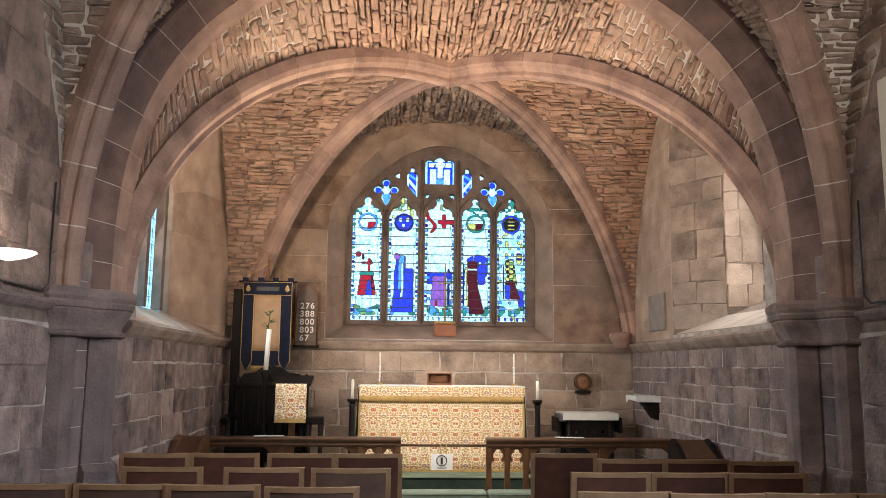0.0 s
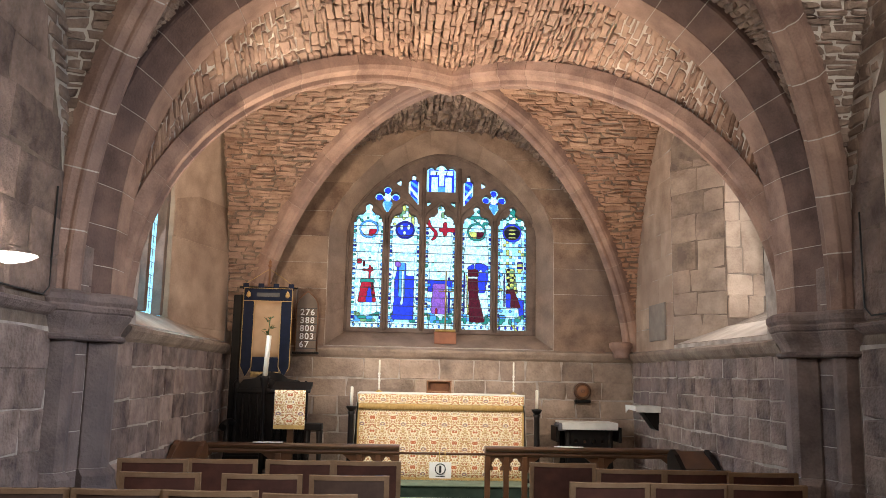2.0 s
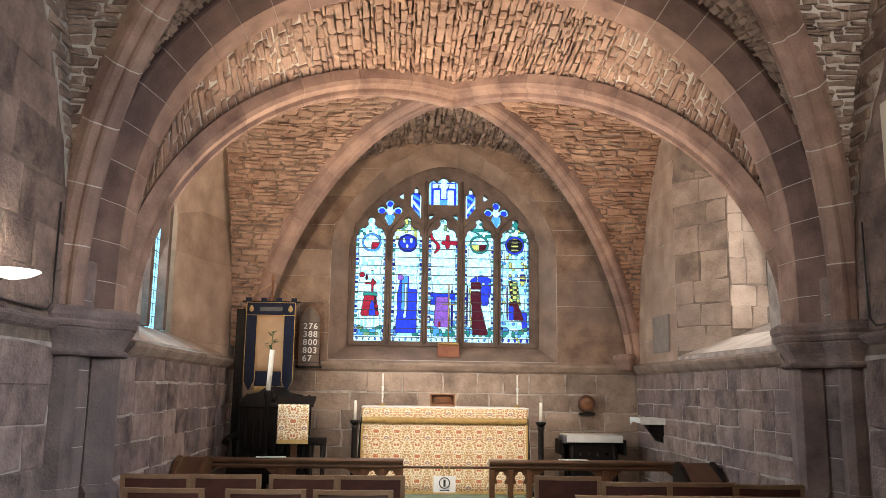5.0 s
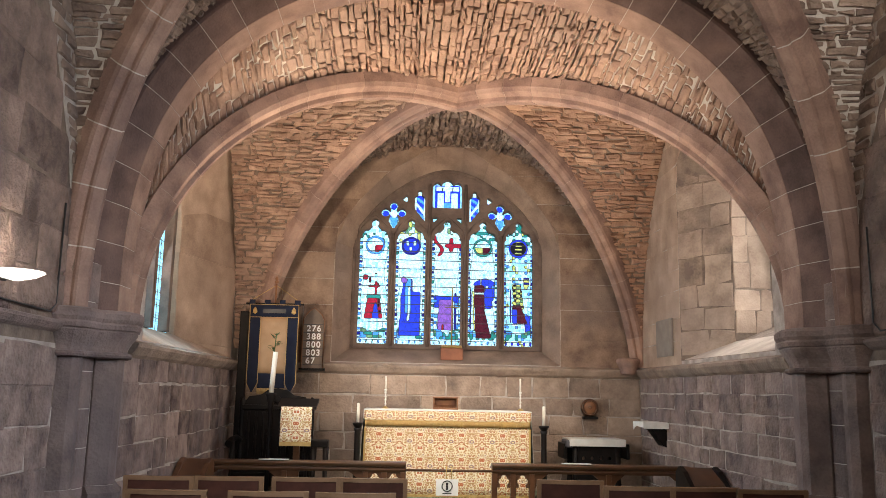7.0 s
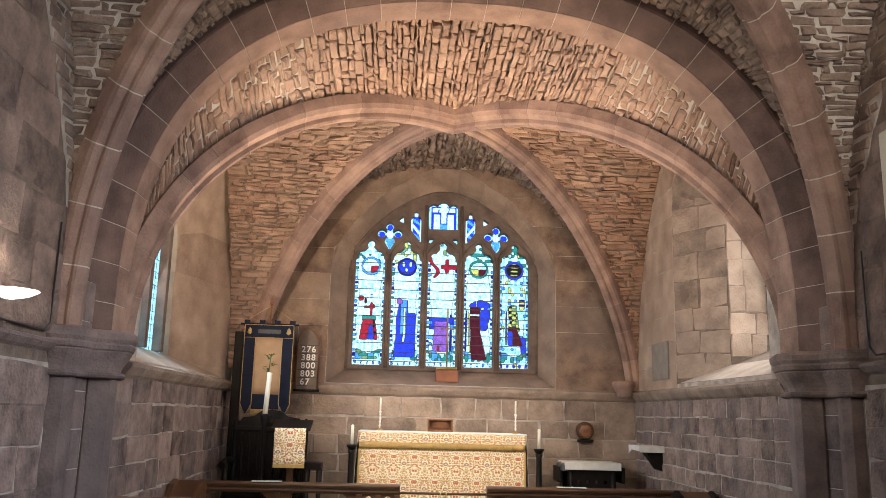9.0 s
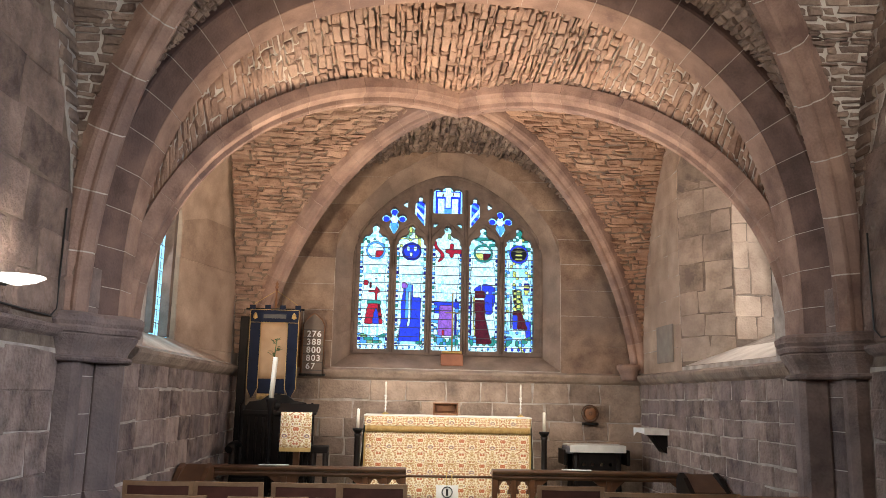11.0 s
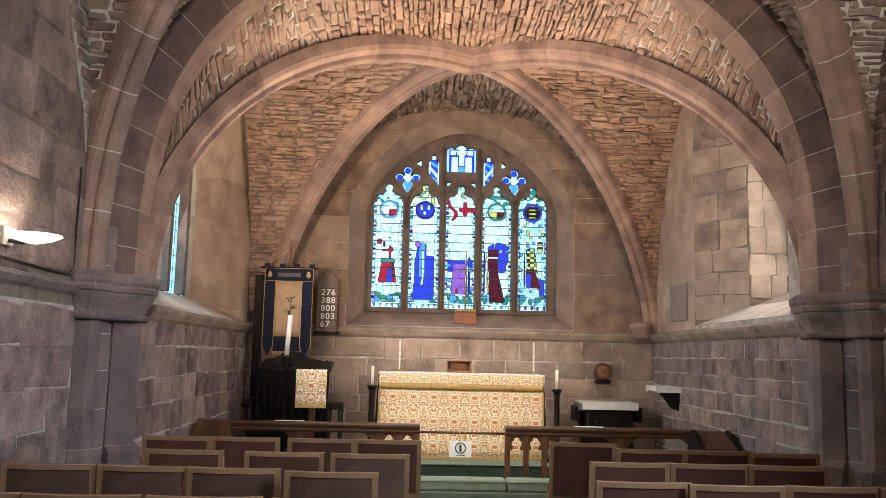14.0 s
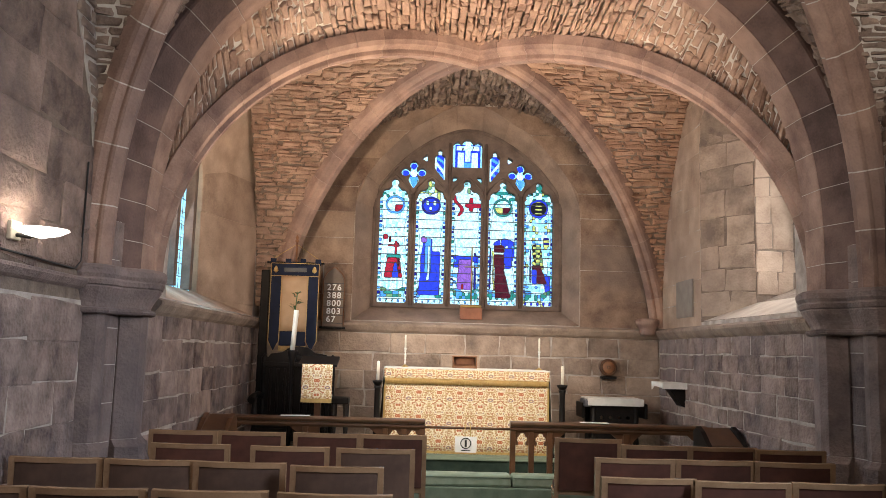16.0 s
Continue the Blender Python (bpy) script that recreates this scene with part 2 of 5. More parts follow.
def brocade(name):
    """Cream ground with a repeating woven pattern of red, blue-grey and gold sprigs."""
    m = bpy.data.materials.new(name)
    m.use_nodes = True
    nt = m.node_tree
    nodes, link = nt.nodes, nt.links.new
    b = nodes["Principled BSDF"]
    co, mp = nodes.new("ShaderNodeTexCoord"), nodes.new("ShaderNodeMapping")
    mp.inputs["Scale"].default_value = (1, 0.0, 1)
    link(co.outputs["Object"], mp.inputs[0])
    wob = nodes.new("ShaderNodeTexNoise")
    wob.inputs["Scale"].default_value = 22
    ground = nodes.new("ShaderNodeRGB")
    ground.outputs[0].default_value = (0.6, 0.42, 0.2, 1)
    col = ground.outputs[0]

    def calc(op, *args):
        n = nodes.new("ShaderNodeMath")
        n.operation = op
        for k, v in enumerate(args):
            if isinstance(v, (int, float)):
                n.inputs[k].default_value = v
            else:
                link(v, n.inputs[k])
        return n.outputs[0]

    def layer(mask, c):
        nonlocal col
        mx = nodes.new("ShaderNodeMix")
        mx.data_type = "RGBA"
        mx.inputs["B"].default_value = (*c, 1)
        link(mask, mx.inputs["Factor"]), link(col, mx.inputs["A"])
        col = mx.outputs["Result"]

    # one figure, mirrored about upright lines and repeated up the cloth
    sep, comb = nodes.new("ShaderNodeSeparateXYZ"), nodes.new("ShaderNodeCombineXYZ")
    link(mp.outputs[0], sep.inputs[0])
    link(calc("PINGPONG", sep.outputs[0], 0.125), comb.inputs[0])
    link(calc("WRAP", sep.outputs[2], 0.29, 0.0), comb.inputs[1])
    wob.inputs["Scale"].default_value = 24
    link(comb.outputs[0], wob.inputs["Vector"])
    vm = nodes.new("ShaderNodeVectorMath")
    vm.operation = "MULTIPLY_ADD"
    vm.inputs[1].default_value = (0.02, 0.02, 0)
    link(wob.outputs["Color"], vm.inputs[0]), link(comb.outputs[0], vm.inputs[2])
    scroll = nodes.new("ShaderNodeTexNoise")
    scroll.inputs["Scale"].default_value, scroll.inputs["Detail"].default_value = 27, 2
    link(vm.outputs[0], scroll.inputs["Vector"])
    layer(calc("COMPARE", scroll.outputs[0], 0.5, 0.045), (0.84, 0.75, 0.55))
    layer(calc("COMPARE", scroll.outputs[0], 0.4, 0.035), (0.42, 0.13, 0.06))
    layer(calc("GREATER_THAN", scroll.outputs[0], 0.6), (0.45, 0.25, 0.1))
    sprig = nodes.new("ShaderNodeTexVoronoi")
    sprig.inputs["Scale"].default_value = 15
    link(vm.outputs[0], sprig.inputs["Vector"])
    shade = nodes.new("ShaderNodeSeparateColor")
    link(sprig.outputs["Color"], shade.inputs[0])
    d = sprig.outputs["Distance"]
    layer(calc("COMPARE", d, 0.36, 0.05), (0.84, 0.75, 0.55))
    layer(calc("LESS_THAN", d, 0.3), (0.5, 0.15, 0.06))
    layer(calc("MULTIPLY", calc("LESS_THAN", d, 0.3), calc("GREATER_THAN", shade.outputs["Red"], 0.5)), (0.3, 0.19, 0.19))
    layer(calc("LESS_THAN", d, 0.13), (0.8, 0.62, 0.32))
    link(col, b.inputs["Base Color"])
    b.inputs["Roughness"].default_value = 0.75
    bp = nodes.new("ShaderNodeBump")
    bp.inputs["Strength"].default_value, bp.inputs["Distance"].default_value = 0.2, 0.002
    link(wob.outputs[0], bp.inputs["Height"]), link(bp.outputs[0], b.inputs["Normal"])
    return m


BROCADE = brocade("brocade")


# ---- building helpers ----
def mesh_of(bm, mat, name):
    me = bpy.data.meshes.new(name)
    bm.to_mesh(me)
    bm.free()
    for mt in (mat if isinstance(mat, (list, tuple)) else [mat]):
        me.materials.append(mt)
    return me


def thing(name, label, category, at=(0, 0, 0), group="", kind="", rz=0):
    ob = new(name)
    ob.matrix_basis = pose(*at, 0, 0, rz)
    return tagged(ob, label, category, group, kind)


def part(name, bm, mat, parent, label=""):
    ob = new(name, mesh_of(bm, mat, name))
    ob.parent = parent
    return tagged(ob, label)


def solo(name, bm, mat, label, category="", group="", kind=""):
    return tagged(new(name, mesh_of(bm, mat, name)), label, category, group, kind)


def box(bm, x0, x1, y0, y1, z0, z1, bevel=0.0):
    r = bmesh.ops.create_cube(bm, size=1)
    vs = r["verts"]
    for v in vs:
        v.co = Vector((x0 + (v.co.x + 0.5) * (x1 - x0), y0 + (v.co.y + 0.5) * (y1 - y0), z0 + (v.co.z + 0.5) * (z1 - z0)))
    if bevel:
        es = list({e for v in vs for e in v.link_edges})
        bmesh.ops.bevel(bm, geom=es, offset=bevel, segments=2, affect="EDGES", profile=0.5)
    return bm


def B(*a, **k):
    return box(bmesh.new(), *a, **k)


def lathe(profile, seg=20, at=(0, 0, 0), bm=None):
    """A turned solid from (radius, height) pairs."""
    bm = bm or bmesh.new()
    rings = []
    for r, z in profile:
        rings.append([bm.verts.new((at[0] + r * math.cos(2 * math.pi * i / seg), at[1] + r * math.sin(2 * math.pi * i / seg), at[2] + z)) for i in range(seg)])
    for a, b in zip(rings, rings[1:]):
        for i in range(seg):
            bm.faces.new((a[i], a[(i + 1) % seg], b[(i + 1) % seg], b[i]))
    bm.faces.new(rings[0][::-1]), bm.faces.new(rings[-1])
    for f in bm.faces:
        f.smooth = len(f.verts) == 4
    return bm


def tube(bm, pts, r, seg=8):
    """A round bar along points."""
    pts = [Vector(p) for p in pts]
    rings = []
    for i, p in enumerate(pts):
        d = (pts[min(i + 1, len(pts) - 1)] - pts[max(i - 1, 0)]).normalized()
        u = d.cross(Vector((0, 0, 1)) if abs(d.z) < 0.9 else Vector((1, 0, 0))).normalized()
        v = d.cross(u)
        rr = r[i] if isinstance(r, (list, tuple)) else r
        rings.append([bm.verts.new(p + rr * (math.cos(a) * u + math.sin(a) * v)) for a in (2 * math.pi * k / seg for k in range(seg))])
    for a, b in zip(rings, rings[1:]):
        for i in range(seg):
            bm.faces.new((a[i], a[(i + 1) % seg], b[(i + 1) % seg], b[i])).smooth = True
    bm.faces.new(rings[0][::-1]), bm.faces.new(rings[-1])
    return bm


def prism(bm, poly, place, depth):
    """A flat polygon [(u, v)] given thickness: place(u, v, d) gives the point, d from 0 to depth."""
    a = [bm.verts.new(place(u, v, 0)) for u, v in poly]
    b = [bm.verts.new(place(u, v, depth)) for u, v in poly]
    n = len(poly)
    bm.faces.new(a[::-1]), bm.faces.new(b)
    for i in range(n):
        bm.faces.new((a[i], a[(i + 1) % n], b[(i + 1) % n], b[i]))
    return bm


def extrude_y(bm, poly, y0, y1):
    return prism(bm, poly, lambda u, v, d: (u, y0 + d, v), y1 - y0)


def extrude_z(bm, poly, z0, z1):
    return prism(bm, poly, lambda u, v, d: (u, v, z0 + d), z1 - z0)


def stone_faces(bm, corners, normal, proud, joint, bevel, deep=0.03, lump=0.0):
    """One stone: corners on the bed, its face standing proud of it; lump breaks its outline and its face."""
    c = sum(corners, Vector()) / 4
    if lump:
        more = []
        for p, q in zip(corners, corners[1:] + corners[:1]):
            side = q - p
            ck, sk = c - p, c - p - side / 2
            more += [p + ck * random.uniform(0.0, min(0.16, 0.017 / ck.length)), p + side * random.uniform(0.38, 0.62) + sk * (random.uniform(-1, 1) * min(0.12, 0.01 / max(0.01, sk.length)))]
        corners = more
    m = len(corners)
    outer, inner = [], []
    for p in corners:
        d = c - p
        k = d.length or 1
        outer.append(p + d * min(0.4, joint * 1.4 / k))
        inner.append(p + d * min(0.45, (joint + bevel) * 1.4 / k))
    base = [bm.verts.new(p - normal * deep) for p in outer]
    mid = [bm.verts.new(p + normal * (proud * 0.35)) for p in outer]
    top = [bm.verts.new(p + normal * (proud * random.uniform(0.7, 1.3))) for p in inner]
    if lump:
        hub = bm.verts.new(c + normal * (proud + random.uniform(-0.2, 0.6) * lump))
        for i in range(m):
            bm.faces.new((top[i], top[(i + 1) % m], hub))
    else:
        bm.faces.new(top)
    for a, b in ((base, mid), (mid, top)):
        for i in range(m):
            bm.faces.new((a[i], a[(i + 1) % m], b[(i + 1) % m], b[i]))


def lay(parent, name, stones, mat, singles, near):
    """Lays stones (corners, normal, proud, joint, bevel): those nearest the point as parts of their own, the rest as one part."""
    near = Vector(near)
    stones = sorted(stones, key=lambda s: (s[0][0] - near).length_squared)
    for s in stones[:singles]:
        bm = bmesh.new()
        stone_faces(bm, *s)
        part(name, bm, mat, parent)
    rest = stones[singles:]
    if rest:
        bm = bmesh.new()
        for s in rest:
            stone_faces(bm, *s)
        tagged(part(name + "_rest", bm, mat, parent), "many small " + name + "s", kind="stuff")


def courses(z0, z1, h, vary=0.18):
    """Bed heights from z0 to z1, about h apart."""
    n = max(1, round((z1 - z0) / h))
    ws = [random.uniform(1 - vary, 1 + vary) for _ in range(n)]
    k = (z1 - z0) / sum(ws)
    out = [z0]
    for w in ws:
        out.append(out[-1] + w * k)
    return out

# ---- plan ----
XN, XS, YE = -2.17, 3.22, 11.0          # north, south and east wall faces
XN2, XS2 = -2.36, 3.34                  # walls of the bay before the arch
ZST = 1.86                              # top of the string course
BOSS = (0.55, 8.9)
AX = 0.497                              # axis of the transverse arch


def sup(w, W, H, z0, n, m):
    return z0 + H * max(0.0, 1 - (abs(w) / W) ** n) ** m


def arch_points(W, H, z0, n, m, count, phi0=0.0):
    """Half of a rounded arch, from the crown (0) out to the springing: (distance, height)."""
    out = []
    for i in range(count + 1):
        f = phi0 + (math.pi / 2 - phi0) * i / count
        out.append((W * math.sin(f) ** (2 / n), z0 + H * (math.cos(f) ** 2) ** m if i < count else z0))
    return out


def even(pts, count):
    """The same line in steps of even length."""
    acc = [0.0]
    for a, b in zip(pts, pts[1:]):
        acc.append(acc[-1] + math.dist(a, b))
    out, k = [], 0
    for i in range(count + 1):
        s = acc[-1] * i / count
        while k < len(pts) - 2 and acc[k + 1] < s:
            k += 1
        f = (s - acc[k]) / max(1e-9, acc[k + 1] - acc[k])
        out.append(tuple(a + (b - a) * f for a, b in zip(pts[k], pts[k + 1])))
    return out


def voussoirs(parent, name, curve, origin, way, profile, count, mat, gap=0.005, sub=3, bed=None):
    """Arch stones along curve [(s, z)] in the upright plane through origin along way. profile: (side, depth) pairs, depth outwards from the soffit."""
    way = Vector((way[0], way[1], 0)).normalized()
    side = Vector((-way.y, way.x, 0))
    o = Vector((origin[0], origin[1], 0))
    pts = even(curve, count * sub)
    P = [o + way * s + Vector((0, 0, z)) for s, z in pts]
    N = []
    for i in range(len(P)):
        d = (P[min(i + 1, len(P) - 1)] - P[max(i - 1, 0)]).normalized()
        N.append((d.cross(side)).normalized())
    inside = o + Vector((0, 0, 1.0))
    out_of = lambda i: N[i] if N[i].dot(P[i] - inside) > 0 else -N[i]
    for k in range(count):
        bm = bmesh.new()
        rings = []
        for j in range(sub + 1):
            i = k * sub + j
            d = (P[min(i + 1, len(P) - 1)] - P[max(i - 1, 0)]).normalized()
            shift = d * (gap if j == 0 else -gap if j == sub else 0)
            nn = out_of(i)
            rings.append([bm.verts.new(P[i] + shift + side * a + nn * b) for a, b in profile])
        n = len(profile)
        for a, b in zip(rings, rings[1:]):
            for q in range(n):
                bm.faces.new((a[q], a[(q + 1) % n], b[(q + 1) % n], b[q]))
        bm.faces.new(rings[0]), bm.faces.new(rings[-1][::-1])
        bmesh.ops.recalc_face_normals(bm, faces=bm.faces)
        part(name, bm, mat, parent)
    # the mortar bed behind the joints
    bm = bmesh.new()
    mu, mv = sum(a for a, b in profile) / len(profile), sum(b for a, b in profile) / len(profile)
    core = [(mu + (a - mu) * 0.972, mv + (b - mv) * 0.972) for a, b in profile]
    rings = []
    for i in range(len(P)):
        nn = out_of(i)
        rings.append([bm.verts.new(P[i] + side * a + nn * b) for a, b in core])
    n = len(core)
    for a, b in zip(rings, rings[1:]):
        for q in range(n):
            bm.faces.new((a[q], a[(q + 1) % n], b[(q + 1) % n], b[q]))
    bmesh.ops.recalc_face_normals(bm, faces=bm.faces)
    part("mortar_joint", bm, bed or LIME, parent)


def ray_out(poly, c, a):
    """How far the outline lies from c in the direction a."""
    dx, dy = math.cos(a), math.sin(a)
    best = 1e9
    for (x0, y0), (x1, y1) in zip(poly, poly[1:] + poly[:1]):
        ex, ey = x1 - x0, y1 - y0
        det = dx * -ey + ex * dy
        if abs(det) < 1e-12:
            continue
        t = ((x0 - c[0]) * -ey + ex * (y0 - c[1])) / det
        s = (dx * (y0 - c[1]) - dy * (x0 - c[0])) / det
        if t > 0 and -1e-9 <= s <= 1 + 1e-9:
            best = min(best, t)
    return best


def holed_wall(place, rect, outline, c, thick, steps):
    """A wall with an opening: place(u, v, d) gives points, d into the wall. steps: reveals as (depth, outline) after the first."""
    u0, u1, v0, v1 = rect
    angs = [2 * math.pi * i / 96 for i in range(96)] + [math.atan2(v - c[1], u - c[0]) % (2 * math.pi) for u in (u0, u1) for v in (v0, v1)]
    angs += [math.atan2(v - c[1], u - c[0]) % (2 * math.pi) for u, v in outline]
    angs = sorted(set(round(a, 5) for a in angs))
    box_poly = [(u0, v0), (u1, v0), (u1, v1), (u0, v1)]
    bm = bmesh.new()

    def loop(poly, d):
        out = []
        for a in angs:
            r = ray_out(poly, c, a)
            out.append(bm.verts.new(place(c[0] + r * math.cos(a), c[1] + r * math.sin(a), d)))
        return out

    loops = [loop(box_poly, thick), loop(box_poly, 0), loop(outline, 0)]
    n = len(angs)
    for q, (a, b) in enumerate(zip(loops, loops[1:])):
        for i in range(n):
            try:
                bm.faces.new((a[i], a[(i + 1) % n], b[(i + 1) % n], b[i])).material_index = int(q >= 2)
            except ValueError:
                pass
    # reveals, corner to corner
    prev = [bm.verts.new(place(u, v, 0)) for u, v in outline]
    for d, o in steps:
        cur = [bm.verts.new(place(u, v, d)) for u, v in o]
        for i in range(len(cur)):
            j = (i + 1) % len(cur)
            bm.faces.new((prev[i], prev[j], cur[j], cur[i])).material_index = 1
        prev = cur
    return bm


def edge_at(outline, z):
    """Left and right of the outline at a height, or None."""
    xs = []
    for (x0, y0), (x1, y1) in zip(outline, outline[1:] + outline[:1]):
        if (y0 - z) * (y1 - z) <= 0 and y0 != y1:
            xs.append(x0 + (x1 - x0) * (z - y0) / (y1 - y0))
    return (min(xs), max(xs)) if len(xs) >= 2 else None


def coursed(place, normal, beds, u0, u1, length, outline=None, proud=0.011, joint=0.0048, bevel=0.007, vary=0.4, wob=0.011, lump=0.0):
    """Stones in courses over a wall face, cut to the opening."""
    out = []
    normal = Vector(normal)
    for za, zb in zip(beds, beds[1:]):
        ea = edge_at(outline, za + 0.003) if outline else None
        eb = edge_at(outline, zb - 0.003) if outline else None
        spans = [((u0, u0), (u1, u1))]
        if ea or eb:
            c = (ea or eb)
            m = (c[0] + c[1]) / 2
            ea, eb = ea or eb, eb or ea
            spans = [((u0, u0), (ea[0], eb[0])), ((ea[1], eb[1]), (u1, u1))]
        for (la, lb), (ra, rb) in spans:
            w = (ra - la + rb - lb) / 2
            if w < 0.03:
                continue
            n = max(1, round(w / length))
            ws = [random.uniform(1 - vary, 1 + vary) for _ in range(n)]
            cuts = [0.0]
            for q in ws:
                cuts.append(cuts[-1] + q / sum(ws))
            for f, g in zip(cuts, cuts[1:]):
                quad = [(la + (ra - la) * f, za), (la + (ra - la) * g, za), (lb + (rb - lb) * g, zb), (lb + (rb - lb) * f, zb)]
                out.append(([Vector(place(u + random.uniform(-wob, wob), v + random.uniform(-wob, wob), 0)) for u, v in quad], normal, proud * random.uniform(0.5, 1.5), joint * random.uniform(0.6, 1.4), bevel, 0.03, lump))
    return out


def arch_outline(c, W, sill, spring, apex, n=1.9, m=0.62, count=16):
    right = [(c + w, z) for w, z in arch_points(W, apex - spring, spring, n, m, count)]
    left = [(2 * c - u, z) for u, z in right]
    return [(c - W, sill), (c + W, sill)] + right[::-1] + left[1:]


east = lambda u, v, d: (u, YE + d, v)
north = lambda u, v, d: (XN - d, u, v)
south = lambda u, v, d: (XS + d, u, v)

# ---- east wall and its window ----
EC = 0.595
E_OUT = arch_outline(EC, 1.535, 1.9, 3.65, 4.94, 1.7, 0.9)
E_IN = arch_outline(EC + 0.015, 1.31, 2.1, 3.65, 4.64, 1.7, 0.8)
wall_east = solo("wall_east", holed_wall(east, (XN - 0.7, XS + 0.8, -0.1, 5.4), E_OUT, (EC, 3.1), 0.75, [(0.34, E_IN), (0.75, E_IN)]), [MORTAR, REVEAL_STONE],
                 "east wall of coursed pink sandstone round the great window", "wall", kind="structure")
st = coursed(east, (0, -1, 0), courses(0.0, 1.74, 0.235), XN, XS, 0.5, lump=0.008)
lay(wall_east, "stone_block", st, EAST_ASHLAR, 300, (0.5, 6, 1.5))
st = coursed(east, (0, -1, 0), courses(1.87, 4.9, 0.36, 0.1), XN, XS, 0.75, E_OUT, proud=0.008, joint=0.004, bevel=0.005, wob=0.004)
lay(wall_east, "large_block", st, WARM_ASHLAR, 300, (0.5, 6, 1.5))


def splay_ring(parent, place, a, b, depth, count, mat):
    """Stones round a splayed reveal, between the outlines a and b."""
    st = []
    pa, pb = even(a[1:] + a[:1], count * 4), even(b[1:] + b[:1], count * 4)
    for k in range(count):
        i, j = k * 4, k * 4 + 4
        q = [Vector(place(*pa[i], 0)), Vector(place(*pa[j], 0)), Vector(place(*pb[j], depth)), Vector(place(*pb[i], depth))]
        nr = (q[1] - q[0]).cross(q[3] - q[0]).normalized()
        c = sum(q, Vector()) / 4
        if nr.dot(Vector(place(EC, 3.2, 0.1)) - c) < 0:
            nr.negate()
            q.reverse()
        st.append((q, nr, 0.006, 0.0025, 0.003))
    lay(parent, "reveal_stone", st, mat, 60, (0, 0, 0))


splay_ring(wall_east, east, E_OUT, E_IN, 0.34, 19, REVEAL_STONE)

# ---- north wall: deep splayed window recess ----
N_OUT = arch_outline(8.78, 1.8, 1.9, 3.6, 4.7, 2.4, 0.5)
N_IN = arch_outline(8.42, 0.9, 2.1, 3.3, 4.05, 2.0, 0.55)
N_FAR = arch_outline(9.1, 1.8, 1.8, 3.5, 4.6, 2.0, 0.55)
wall_north = solo("wall_north", holed_wall(north, (6.3, YE + 0.02, -0.1, 5.4), N_OUT, (8.75, 3.0), 0.9, [(0.39, N_IN), (0.47, N_IN), (0.9, N_FAR)]), [MORTAR, ASHLAR_PALE],
                  "side wall of squared pink sandstone with a deep window recess", "wall", kind="structure")
lay(wall_north, "stone_block", coursed(north, (1, 0, 0), courses(0.0, 1.76, 0.235), 6.5, YE, 0.42, lump=0.01), ASHLAR, 300, (0, 4, 1))

# ---- south wall: the sunny window ----
S_OUT = arch_outline(8.15, 1.2, 1.93, 4.1, 4.75, 2.6, 0.5)
S_MID = arch_outline(8.05, 0.74, 2.12, 3.8, 4.4, 2.2, 0.5)
S_IN = arch_outline(8.1, 0.7, 2.3, 3.3, 4.0, 2.0, 0.5)
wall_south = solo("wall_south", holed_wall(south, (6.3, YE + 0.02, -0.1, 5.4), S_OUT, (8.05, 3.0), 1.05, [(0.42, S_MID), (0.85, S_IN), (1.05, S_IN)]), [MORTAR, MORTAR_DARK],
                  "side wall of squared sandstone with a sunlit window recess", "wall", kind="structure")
st = coursed(south, (-1, 0, 0), courses(0.0, 1.76, 0.2), 6.5, YE, 0.42, lump=0.008, wob=0.008)
lay(wall_south, "stone_block", st, ASHLAR, 300, (0, 4, 1))
st = coursed(south, (-1, 0, 0), courses(1.87, 4.9, 0.3), 9.3, YE, 0.55, S_OUT, proud=0.005, joint=0.003, bevel=0.004)
lay(wall_south, "large_block", st, ASHLAR_PALE, 300, (0, 4, 1))


def jamb(parent, a, b, z0, z1, h, length, flip, mat, lump=0.0):
    d = Vector((b[0] - a[0], b[1] - a[1], 0))
    nrm = Vector((d.y, -d.x, 0)).normalized() * flip
    L = d.length
    st = coursed(lambda u, v, q: (a[0] + d.x / L * u, a[1] + d.y / L * u, v), nrm, courses(z0, z1, h), 0.0, L, length, None, 0.008, 0.0032, 0.006, vary=0.55, wob=0.016, lump=lump)
    lay(parent, "jamb_stone", st, mat, 120, (0, 0, 2))


jamb(wall_south, (XS, 9.35), (XS + 0.42, 8.79), 2.0, 4.25, 0.27, 0.36, 1, EAST_ASHLAR, 0.008)
jamb(wall_south, (XS + 0.42, 8.79), (XS + 0.85, 8.8), 2.2, 3.8, 0.25, 0.26, 1, ASHLAR_PALE, 0.012)
jamb(wall_north, (XN, 10.58), (XN - 0.39, 9.32), 2.02, 3.6, 0.55, 0.9, -1, ASHLAR_PALE)

# ---- string courses and sills ----
bm = bmesh.new()
quad = [(XS + 0.02, 6.95, 1.937), (XS + 0.02, 9.33, 1.937), (XS + 0.42, 8.78, 2.127), (XS + 0.42, 7.32, 2.127)]
lo, hi = [bm.verts.new((x, y, z - 0.02)) for x, y, z in quad], [bm.verts.new((x, y, z + 0.004)) for x, y, z in quad]
bm.faces.new(hi), bm.faces.new(lo[::-1])
for i in range(4):
    bm.faces.new((lo[i], lo[(i + 1) % 4], hi[(i + 1) % 4], hi[i]))
bmesh.ops.recalc_face_normals(bm, faces=bm.faces)
part("sloping_sill", bm, SILL, wall_south, "sloping sill coloured pale for its sun patch")
STRING = [(0.0, -0.12), (0.045, -0.09), (0.09, -0.03), (0.095, 0.0), (0.06, 0.012), (0.0, 0.03)]
bm = bmesh.new()
